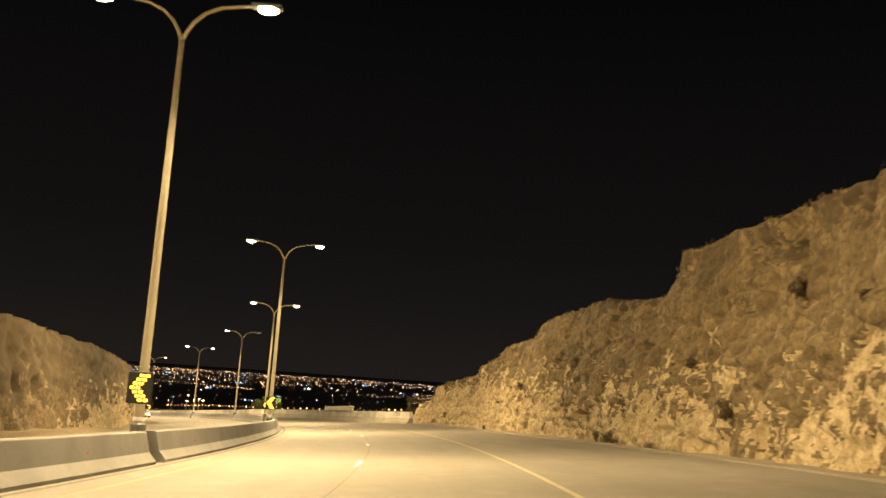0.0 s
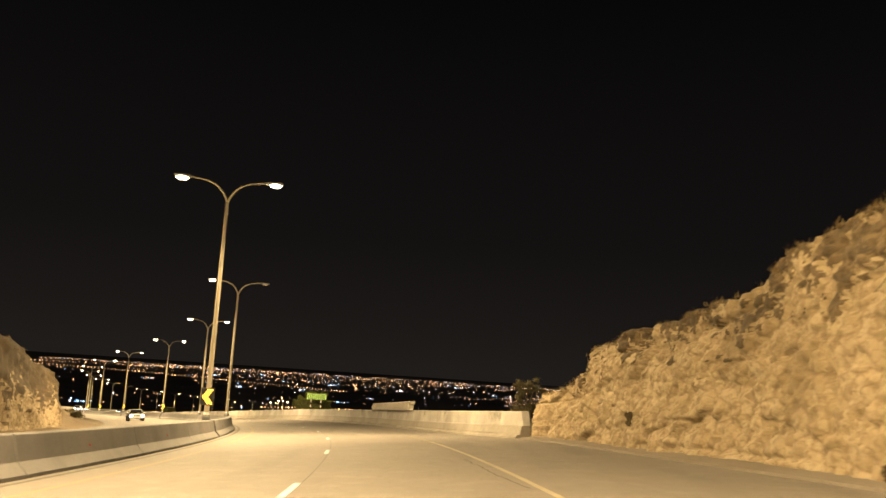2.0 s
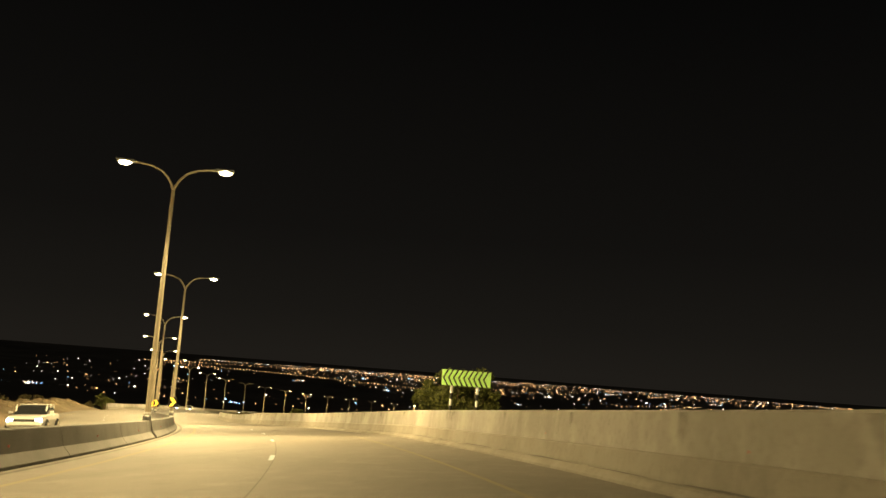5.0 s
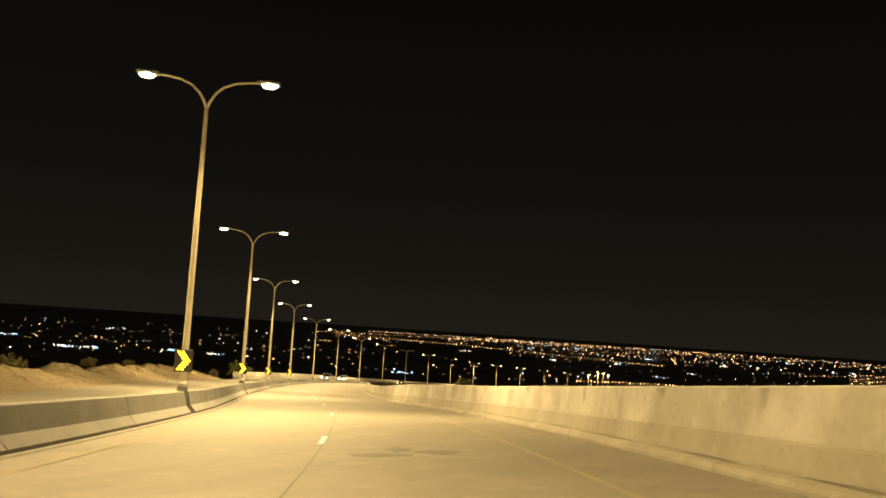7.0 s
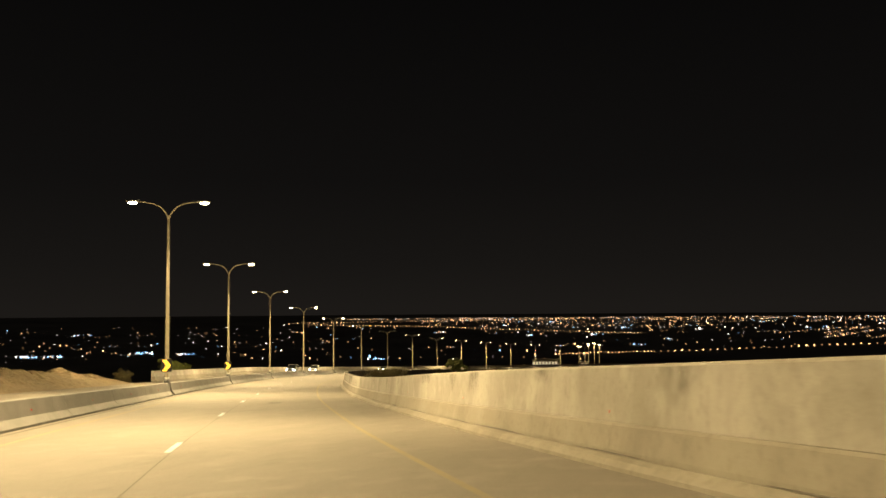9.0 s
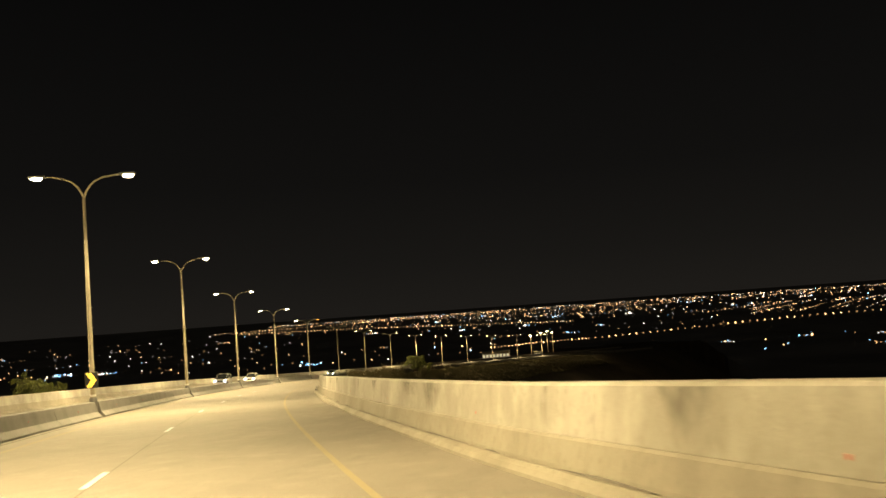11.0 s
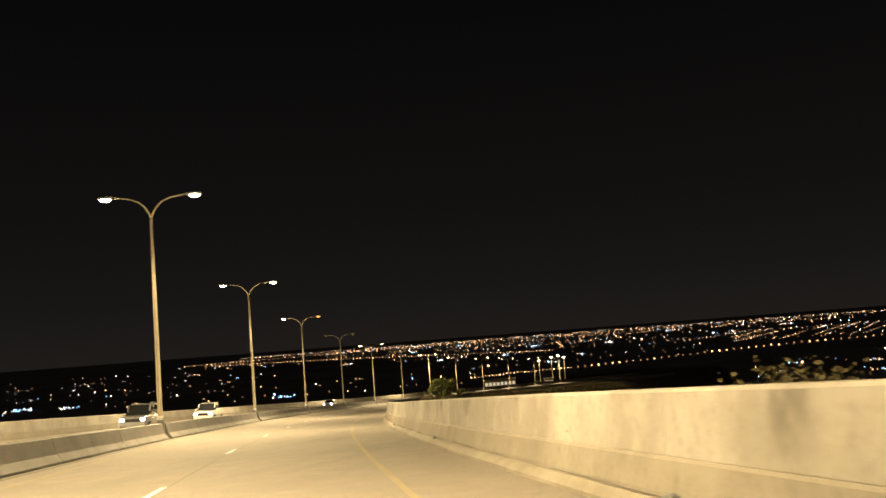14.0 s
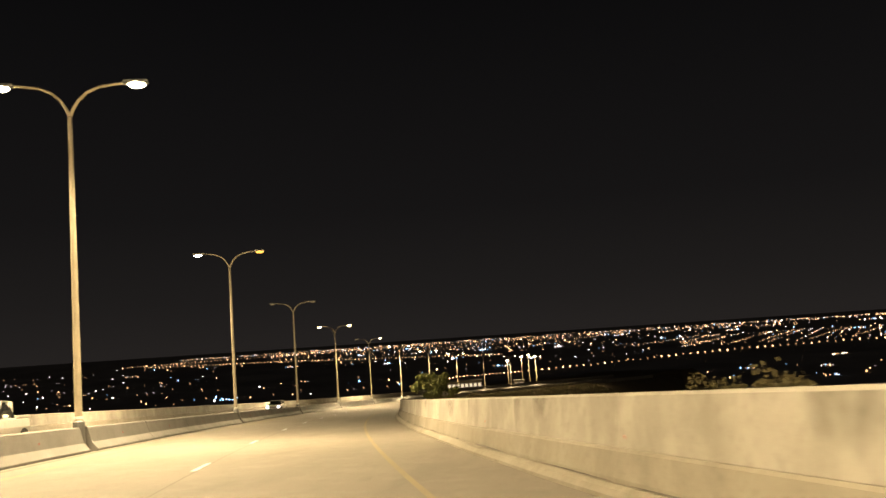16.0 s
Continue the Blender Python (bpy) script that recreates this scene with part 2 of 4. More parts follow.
HEADLIGHT = glowing("headlamp_glass", (0.7, 0.84, 1.0), 45)
TOWN_WARM = glowing("town_lights_warm", (1.0, 0.52, 0.22), 3.2, True)
TOWN_WHITE = glowing("town_lights_white", (1.0, 0.86, 0.78), 3.0, True)
TOWN_BLUE = glowing("town_lights_blue", (0.3, 0.6, 1.0), 3.2, True)
WINDOW_GLOW = glowing("lit_window", (1.0, 0.8, 0.5), 0.8)


def rock_material(name, pale, buff, brown, crack_dark, relief):
    """Limestone: pale and dark blocks at two sizes, dirty cracks with painted shade, strong relief."""
    m = bpy.data.materials.new(name)
    m.use_nodes = True
    t = m.node_tree
    bsdf = t.nodes["Principled BSDF"]
    bsdf.inputs["Roughness"].default_value = 0.95
    co = t.nodes.new("ShaderNodeTexCoord")
    warp = t.nodes.new("ShaderNodeTexNoise")
    warp.inputs["Scale"].default_value, warp.inputs["Detail"].default_value = 1.3, 4
    t.links.new(co.outputs["Object"], warp.inputs["Vector"])
    add = t.nodes.new("ShaderNodeVectorMath")
    add.operation = "MULTIPLY_ADD"
    add.inputs[1].default_value = (0.3, 0.3, 0.3)
    t.links.new(warp.outputs["Color"], add.inputs[0])
    t.links.new(co.outputs["Object"], add.inputs[2])

    def cells(scale, feature):
        n = t.nodes.new("ShaderNodeTexVoronoi")
        n.feature = feature
        n.inputs["Scale"].default_value = scale
        t.links.new(add.outputs[0], n.inputs["Vector"])
        return n

    def span(src, lo, hi, a, c):
        n = t.nodes.new("ShaderNodeMapRange")
        for k, v in zip((1, 2, 3, 4), (lo, hi, a, c)):
            n.inputs[k].default_value = v
        t.links.new(src, n.inputs[0])
        return n.outputs[0]

    def blend(a, c, fac):
        n = t.nodes.new("ShaderNodeMix")
        n.data_type = "RGBA"
        for socket, value in ((n.inputs[6], a), (n.inputs[7], c), (n.inputs[0], fac)):
            if hasattr(value, "links"):
                t.links.new(value, socket)
            else:
                socket.default_value = value
        return n.outputs[2]

    def maths(op, p, q):
        n = t.nodes.new("ShaderNodeMath")
        n.operation = op
        for socket, value in zip(n.inputs, (p, q)):
            if hasattr(value, "links"):
                t.links.new(value, socket)
            else:
                socket.default_value = value
        return n.outputs[0]

    big, small = cells(1.5, "F1"), cells(4.2, "F1")
    crack, fine_crack = cells(1.5, "DISTANCE_TO_EDGE"), cells(4.2, "DISTANCE_TO_EDGE")
    wide = t.nodes.new("ShaderNodeTexNoise")
    wide.inputs["Scale"].default_value, wide.inputs["Detail"].default_value = 0.32, 5
    t.links.new(co.outputs["Object"], wide.inputs["Vector"])
    grit = t.nodes.new("ShaderNodeTexNoise")
    grit.inputs["Scale"].default_value, grit.inputs["Detail"].default_value = 5.0, 10
    t.links.new(co.outputs["Object"], grit.inputs["Vector"])
    rb = t.nodes.new("ShaderNodeSeparateColor")
    t.links.new(big.outputs["Color"], rb.inputs[0])
    rs = t.nodes.new("ShaderNodeSeparateColor")
    t.links.new(small.outputs["Color"], rs.inputs[0])
    colour = blend(buff, pale, span(rb.outputs[0], 0.3, 1.0, 0.0, 0.8))
    colour = blend(colour, pale, span(rs.outputs[0], 0.55, 1.0, 0.0, 0.7))
    colour = blend(colour, brown, span(rs.outputs[1], 0.6, 1.0, 0.0, 0.5))
    colour = blend(colour, brown, span(wide.outputs[0], 0.5, 0.72, 0.0, 0.75))
    colour = blend(colour, brown, span(grit.outputs[0], 0.5, 0.75, 0.0, 0.6))
    # crack lines go brown: dirt and crevice shade together in the colour
    colour = blend(colour, brown, span(crack.outputs["Distance"], 0.0, 0.08, crack_dark, 0.0))
    colour = blend(colour, brown, span(fine_crack.outputs["Distance"], 0.0, 0.09, 0.6 * crack_dark, 0.0))
    t.links.new(colour, bsdf.inputs["Base Color"])
    height = maths("ADD", span(crack.outputs["Distance"], 0.0, 0.22, 0.0, 1.0), maths("MULTIPLY", span(fine_crack.outputs["Distance"], 0.0, 0.12, 0.0, 1.0), 0.3))
    height = maths("ADD", height, maths("MULTIPLY", grit.outputs[0], 2.0))
    bump = t.nodes.new("ShaderNodeBump")
    bump.inputs["Strength"].default_value, bump.inputs["Distance"].default_value = 1.0, relief
    t.links.new(height, bump.inputs["Height"])
    t.links.new(bump.outputs[0], bsdf.inputs["Normal"])
    return m


def stained_concrete(name, base, dark, pale):
    """Old board-marked concrete with runs of dirt and washed-out patches."""
    m = material(name, base, 0.85, grain=16, grain_mix=0.2, stain=0.5, stain_mix=0.25, dark=dark, bump=0.3, bump_scale=24)
    t = m.node_tree
    bsdf = t.nodes["Principled BSDF"]
    src = bsdf.inputs["Base Color"].links[0].from_socket
    co = t.nodes.new("ShaderNodeTexCoord")
    for scale, squash, lo, hi, top, tone in ((0.5, 0.8, 0.48, 0.72, 0.5, dark), (0.4, 0.8, 0.46, 0.7, 0.6, pale), (2.2, 0.15, 0.58, 0.8, 0.3, dark), (1.7, 0.9, 0.5, 0.72, 0.35, pale), (9.0, 0.8, 0.52, 0.74, 0.4, dark)):
        mp = t.nodes.new("ShaderNodeMapping")
        mp.inputs["Scale"].default_value = (1, 1, squash)
        mp.inputs["Location"].default_value = (3.7 * scale, 1.9, 0.4)
        n = t.nodes.new("ShaderNodeTexNoise")
        n.inputs["Scale"].default_value, n.inputs["Detail"].default_value = scale, 5
        mr = t.nodes.new("ShaderNodeMapRange")
        mr.inputs[1].default_value, mr.inputs[2].default_value, mr.inputs[4].default_value = lo, hi, top
        mx = t.nodes.new("ShaderNodeMix")
        mx.data_type = "RGBA"
        mx.inputs[7].default_value = (*tone, 1)
        t.links.new(co.outputs["Object"], mp.inputs[0])
        t.links.new(mp.outputs[0], n.inputs["Vector"])
        t.links.new(n.outputs[0], mr.inputs[0])
        t.links.new(mr.outputs[0], mx.inputs[0])
        t.links.new(src, mx.inputs[6])
        src = mx.outputs[2]
    t.links.new(src, bsdf.inputs["Base Color"])
    return m


ROCK = rock_material("limestone_cutting", (0.45, 0.368, 0.244, 1), (0.335, 0.263, 0.16, 1), (0.155, 0.113, 0.06, 1), 0.5, 0.025)
# earth stain, darkened further for the lamplight that fades up the face
EARTHY = rock_material("dim_earthy_limestone", (0.2, 0.148, 0.08, 1), (0.115, 0.083, 0.043, 1), (0.05, 0.036, 0.018, 1), 0.5, 0.028)
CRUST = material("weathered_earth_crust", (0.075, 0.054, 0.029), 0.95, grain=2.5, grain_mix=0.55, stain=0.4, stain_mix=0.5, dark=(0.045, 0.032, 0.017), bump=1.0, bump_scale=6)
STRAW = material("dry_grass", (0.26, 0.19, 0.09), 0.9, grain=3, grain_mix=0.3, stain=0.5, bump=0.0, island=0.5, dark=(0.1, 0.08, 0.035))
RED = material("red_reflector", (0.42, 0.07, 0.06), 0.45, grain=50, grain_mix=0.05, bump=0.0)
CONCRETE = stained_concrete("stained_parapet_concrete", (0.3, 0.285, 0.257), (0.18, 0.166, 0.143), (0.5, 0.485, 0.45))
TOE = stained_concrete("dirty_toe_concrete", (0.24, 0.22, 0.185), (0.14, 0.125, 0.105), (0.31, 0.29, 0.25))
KERB = stained_concrete("worn_kerb_concrete", (0.22, 0.2, 0.165), (0.12, 0.105, 0.08), (0.3, 0.28, 0.24))
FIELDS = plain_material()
GUTTER = material("dusty_gutter", (0.2, 0.175, 0.14), 0.95, grain=10, grain_mix=0.3, stain=0.5, stain_mix=0.4, dark=(0.15, 0.125, 0.09), bump=0.4, bump_scale=20)


# ---- building helpers ----
def part(name, bm, mat, parent=None, label="", smooth=False):
    me = bpy.data.meshes.new(name)
    bm.to_mesh(me)
    bm.free()
    me.materials.append(mat)
    if smooth:
        me.shade_smooth()
    ob = new(name, me)
    ob.parent = parent
    return tagged(ob, label)


def sheet(name, verts, faces, mat, parent=None, label="", smooth=False):
    me = bpy.data.meshes.new(name)
    me.from_pydata([tuple(v) for v in verts], [], [tuple(f) for f in faces])
    me.materials.append(mat)
    if smooth:
        me.shade_smooth()
    ob = new(name, me)
    ob.parent = parent
    return tagged(ob, label)


def thing(name, m, label, category, group="", kind=""):
    ob = new(name)
    ob.matrix_basis = m
    return tagged(ob, label, category, group, kind)


def box(bm, size, at=(0, 0, 0), turn=None, bevel=0.0):
    m = Matrix.Translation(at) @ (turn or Matrix.Identity(4)) @ Matrix.Diagonal((*size, 1))
    made = bmesh.ops.create_cube(bm, size=1.0, matrix=m)["verts"]
    if bevel:
        edges = list({e for v in made for e in v.link_edges})
        bmesh.ops.bevel(bm, geom=edges, offset=bevel, segments=2, profile=0.5, affect="EDGES")


def tube(bm, points, radii, sides=10):
    """A round bar through points, capped at both ends."""
    rings = []
    for i, p in enumerate(points):
        p = Vector(p)
        way = (Vector(points[min(i + 1, len(points) - 1)]) - Vector(points[max(i - 1, 0)])).normalized()
        q = way.to_track_quat("Z", "Y")
        r = radii[i] if hasattr(radii, "__len__") else radii
        rings.append([bm.verts.new(p + q @ Vector((r * math.cos(a), r * math.sin(a), 0)))
                      for a in (2 * math.pi * k / sides for k in range(sides))])
    for a, b in zip(rings, rings[1:]):
        for k in range(sides):
            bm.faces.new((a[k], a[(k + 1) % sides], b[(k + 1) % sides], b[k]))
    bm.faces.new(rings[0][::-1])
    bm.faces.new(rings[-1])


def sweep(name, us, profile, mat, parent=None, label="", closed=True, smooth=False):
    """A profile, u -> list of (lat, z), carried along the road. closed: a solid with end caps."""
    verts, faces = [], []
    n = len(profile(us[0]))
    for u in us:
        prof = np.array(profile(u))
        verts.extend(spot(np.full(n, u), prof[:, 0], prof[:, 1]))
    for i in range(len(us) - 1):
        for k in range(n if closed else n - 1):
            a, b = i * n + k, i * n + (k + 1) % n
            faces.append((a, b, b + n, a + n))
    if closed:
        faces.append(tuple(range(n))[::-1])
        faces.append(tuple(range((len(us) - 1) * n, len(us) * n)))
    return sheet(name, verts, faces, mat, parent, label, smooth)


def steps(a, b, metres):
    return np.linspace(a, b, max(2, int(abs(b - a) * BAY / metres) + 1))


# ---- ground: one sheet from the road's benches to the plain ----
PLAIN = -135.0
REF = np.array([-35.0, 180.0, -10.0])


def plain_z(x, y):
    """The plain sinks below the hills and rises again towards the horizon."""
    r = np.hypot(x - REF[0], y - REF[1])
    return np.interp(r, [0, 2600, 4600, 6000], [PLAIN, PLAIN, PLAIN + 83, PLAIN + 83])


FINE_U = np.linspace(0.0, LAST, 2400)
FINE_P, FINE_N = line(FINE_U)


def nearest(x, y):
    out = np.empty(len(x), int)
    for i in range(0, len(x), 2000):
        d = (x[i:i + 2000, None] - FINE_P[None, ::4, 0]) ** 2 + (y[i:i + 2000, None] - FINE_P[None, ::4, 1]) ** 2
        out[i:i + 2000] = d.argmin(1) * 4
    return out


def ground_z(x, y):
    x, y = np.atleast_1d(np.asarray(x, float)), np.atleast_1d(np.asarray(y, float))
    j = nearest(x, y)
    u = FINE_U[j]
    off = np.stack([x, y], 1) - FINE_P[j][:, :2]
    lat = (off * FINE_N[j]).sum(1)
    far = np.sqrt((off**2).sum(1))
    lat = np.where(lat >= 0, far, -far)
    plane = FINE_P[j][:, 2] + bank(u) * np.clip(lat, -11, 15)
    wob = np.array([1.3 * noise.noise(Vector((p * 0.035, q * 0.035, 0.7))) + 0.55 * noise.noise(Vector((p * 0.11, q * 0.11, 3.1)))
                    + 0.2 * noise.noise(Vector((p * 0.33, q * 0.33, 6.4))) for p, q in zip(x.tolist(), y.tolist())])
    # to the right: the cutting, then an embankment, then a bench with scrub
    edge = wall_foot(u) + 0.6
    over = np.maximum(lat - edge, 0)
    bench = np.interp(u, [13.6, 15.6, 25.0], [0, 1, 1])
    slope = np.interp(over, [0, 1, 4, 60, 400], [-0.4, -0.9, -1.6, -26, -130])
    shelf = np.interp(over, [0, 2, 8, 13, 50, 400], [-0.4, -0.2, 0.1, -1.8, -22, -120])
    right = plane + slope * (1 - bench) + shelf * bench + np.minimum(wob, 0.1) * np.clip(over / 12, 0, 1)
    cut = plane + rock_height(u) + np.interp(lat, [0, 17, 19.2, 21, 60, 150, 400], [-9, -9, -0.5, -0.1, 3, 2, -60]) + wob
    in_cut = np.clip((2.86 - u) / 0.1, 0, 1)
    right = np.where(u < 2.9, np.where(lat < rock_foot(u) + 2.2, plane - 0.3, cut * in_cut + right * (1 - in_cut)), right)
    # to the left: a cutting, then a dirt shoulder with a mound, then a fall behind the far parapet
    l = np.maximum(-lat - 10.6, 0)
    mound = np.interp(u, [4.0, 4.5, 5.5, 6.2, 7.4, 8.0, 9.0, 9.4], [1.6, 0.8, 0.6, 0.75, 0.9, 1.0, 1.2, 0.4]) * np.exp(-((l - 4.8) / 2.4) ** 2)
    mound = mound * (1 + 0.35 * np.sin(u * 21) * np.cos(u * 8.7))
    dirt = plane + mound + np.interp(l, [0, 1, 12, 22, 80, 400], [-0.12, 0.0, 0.0, -4, -30, -130])
    drop = plane + np.interp(l, [0, 1, 3, 70, 400], [-0.4, -0.9, -1.6, -32, -130])
    flat = np.interp(u, [18.5, 21.0], [0, 1])
    drop = drop * (1 - flat) + flat * (plane + np.interp(l, [0, 1, 3, 110, 220, 400], [-0.4, -0.9, -1.5, -4, -40, -120]))
    k = np.clip((u - 9.2) / 0.2, 0, 1)
    left = dirt * (1 - k) + drop * k + wob * np.clip((l - 7) / 12, 0, 1)
    lcut = plane + np.interp(-lat, [0, 14, 15.2, 17, 60, 150, 400], [-0.3, -0.3, -0.3, 6.0, 10, 8, -40]) + wob * 0.6
    kl = np.clip((4.25 - u) / 0.2, 0, 1)
    left = np.where(lat < -12, lcut * kl + left * (1 - kl), left)
    z = np.where(lat > edge, right, np.where(lat < -10.6, left, plane - 0.3))
    plain = plain_z(x, y)
    z = np.where(far > 14, np.maximum(z, plain), z)
    fade = np.clip((far - 250) / 450, 0, 1)
    return z * (1 - fade) + plain * fade


def axis(lo, hi, fine, outer):
    mid = np.arange(lo, hi + fine, fine)
    grow = np.geomspace(fine * 2, outer, 75)
    return np.unique(np.concatenate([lo - grow, mid, hi + grow]))


GX, GY = axis(-260, 130, 2.2, 4600), axis(-70, 900, 2.6, 4000)
gx, gy = np.meshgrid(GX, GY)
gz = ground_z(gx.ravel(), gy.ravel())
ids = np.arange(gx.size).reshape(gx.shape)
quads = np.stack([ids[:-1, :-1], ids[:-1, 1:], ids[1:, 1:], ids[1:, :-1]], -1).reshape(-1, 4)
ground = sheet("ground", np.stack([gx.ravel(), gy.ravel(), gz], 1).tolist(), quads.tolist(), SOIL, smooth=True)
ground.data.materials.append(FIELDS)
# far low faces take the faintly emitting plain material
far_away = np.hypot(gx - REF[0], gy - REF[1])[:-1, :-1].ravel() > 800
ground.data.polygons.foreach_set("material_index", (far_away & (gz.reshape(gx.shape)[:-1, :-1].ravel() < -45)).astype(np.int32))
tagged(ground, "dry stony hillside falling to a dark plain", "ground", kind="structure")



def spoil_heap():
    """Lumpy heaps of tipped earth on the shoulder beyond the far carriageway."""
    us, ls = np.arange(4.32, 9.36, 0.25 / BAY), np.arange(0.4, 11.0, 0.25)
    U, L = np.meshgrid(us, ls, indexing="ij")
    p = spot(U.ravel(), -10.6 - L.ravel())
    base = ground_z(p[:, 0], p[:, 1])
    lump = np.array([0.9 * noise.noise(Vector((q[0] * 0.19, q[1] * 0.19, 2.0))) + 0.45 * noise.noise(Vector((q[0] * 0.55, q[1] * 0.55, 5.0)))
                     + 0.4 * noise.noise(Vector((q[0] * 1.1, q[1] * 1.2, 8.0))) + 0.22 * noise.noise(Vector((q[0] * 2.7, q[1] * 2.5, 11.0))) + 0.12 * abs(noise.noise(Vector((q[0] * 5.1, q[1] * 4.7, 14.0)))) for q in p])
    near = np.exp(-((L.ravel() - 4.4) / 2.6) ** 2) * np.interp(U.ravel(), [4.32, 4.6, 9.1, 9.36], [0, 1, 1, 0])
    p[:, 2] = base - 0.12 + near * np.maximum(lump + 0.15, 0) * np.interp(U.ravel(), [5.5, 6.0, 7.5, 8.2], [1.1, 0.7, 0.7, 0.8])
    ids_ = np.arange(U.size).reshape(U.shape)
    f = np.stack([ids_[:-1, :-1], ids_[:-1, 1:], ids_[1:, 1:], ids_[1:, :-1]], -1).reshape(-1, 4)
    ob = sheet("earth_mound", p.tolist(), f[:, ::-1].tolist(), SOIL, smooth=True)
    tagged(ob, "lumpy heaps of dry tipped earth beside the road", "earth mound", kind="structure")


spoil_heap()

# ---- road ----
road = sweep("road", steps(0.0, LAST, 3.0), lambda u: [(-10.5, 0), (-5, 0), (0, 0), (5, 0), (11.0, 0), (13.2, 0), (15.0, 0), (rock_foot(u) + 0.8, 0)] if u < 2.88 else
             [(-10.5, 0), (-5, 0), (0, 0), (5, 0), (8.0, 0), (9.5, 0), (11.0, 0), (wall_foot(u) + 0.1, 0)],
             ASPHALT, closed=False)
tagged(road, "worn pale asphalt road with two carriageways", "road", kind="structure")


def stripe(name, a, b, lat, wide, mat, label, metres=3.0, z=0.006):
    ob = sweep(name, steps(a, b, metres), lambda u: [(lat - wide / 2, z), (lat + wide / 2, z)], mat, closed=False)
    return tagged(ob, label, "road marking", kind="structure")


stripe("edge_line", 0.0, 2.78, 9.2, 0.12, CREAM, "pale worn edge line along the outer lane")
stripe("edge_line", 2.78, LAST, 9.2, 0.11, FADED, "faded yellow edge line along the outer lane")
stripe("edge_line", 0.0, LAST, 1.6, 0.14, YELLOW, "worn yellow edge line beside the median barrier")
stripe("edge_line", 0.0, LAST, -1.6, 0.14, YELLOW, "worn yellow edge line beside the median barrier")
stripe("edge_line", 0.0, LAST, -9.2, 0.15, YELLOW, "worn yellow edge line along the outer lane")
stripe("dark_seam", 0.0, LAST, 5.36, 0.03, SEAM, "dark tar seam between the lanes", z=0.003)
# dark strips, 16 cm wide, along both feet of the barrier
stripe("dark_seam", 0.0, LAST, 0.72, 0.16, TAR, "dark strip along the foot of the barrier", z=0.003)
stripe("dark_seam", 0.0, LAST, -0.72, 0.16, TAR, "dark strip along the foot of the barrier", z=0.003)
def tar_patch(u, lat, long, wide, seed):
    prng = random.Random(seed)
    n = 14
    pts = []
    for k in range(n):
        ang = 2 * math.pi * k / n
        r = prng.uniform(0.65, 1.1)
        pts.append(spot(u + long * r * math.sin(ang) / BAY, lat + wide * r * math.cos(ang), 0.004)[0])
    ob = sheet("tar_patch", pts, [tuple(range(n))[::-1]], PATCH)
    tagged(ob, "dark worn patch in the asphalt", "road patch", kind="structure")


def tar_crack(u0, lat0, u1, lat1, seed):
    prng = random.Random(seed)
    t = np.linspace(0, 1, 26)
    lat = lat0 + (lat1 - lat0) * t + np.cumsum([prng.gauss(0, 0.03) for _ in t])
    us = u0 + (u1 - u0) * t
    left, right = spot(us, lat - 0.02, 0.0045), spot(us, lat + 0.02, 0.0045)
    ob = sheet("tar_crack", np.concatenate([left, right]), [(i, i + 26, i + 27, i + 1) for i in range(25)], TAR)
    tagged(ob, "thin dark crack sealed with tar", "road crack", kind="structure")


for i, (u, lat, long, wide) in enumerate(((5.51, 6.4, 0.5, 0.6), (5.53, 7.5, 0.6, 0.5), (5.26, 8.2, 0.5, 0.5), (5.55, 6.8, 0.7, 0.3), 
                                          (4.1, 6.6, 0.8, 0.5), (7.6, 6.9, 1.2, 0.4), (9.4, 7.6, 0.5, 0.2))):
    tar_patch(u, lat, long, wide, i)
for i, row_ in enumerate(((2.19, 9.0, 2.43, 8.9), 
                          (6.2, 7.9, 6.25, 2.4), (7.42, 8.8, 7.45, 5.5), (3.05, 5.6, 3.1, 8.8))):
    tar_crack(*row_, i)
DASH_AT = np.interp(np.arange(-2, 40), [-2, 0, 3, 6, 10, 12, 13, 15, 21, 24, 27, 28, 40],
                    [7.7, 34.7, 74.9, 112.7, 168, 192.8, 208.2, 234.7, 320.2, 360.4, 401, 413, 571]) / BAY
for mid in DASH_AT:
    for lat in (5.3, -5.3):
        ob = sweep("lane_dash", steps(mid - 0.036, mid + 0.036, 1.0), lambda u: [(lat - 0.06, 0.009), (lat + 0.06, 0.009)], WHITE, closed=False)
        ob.parent = road

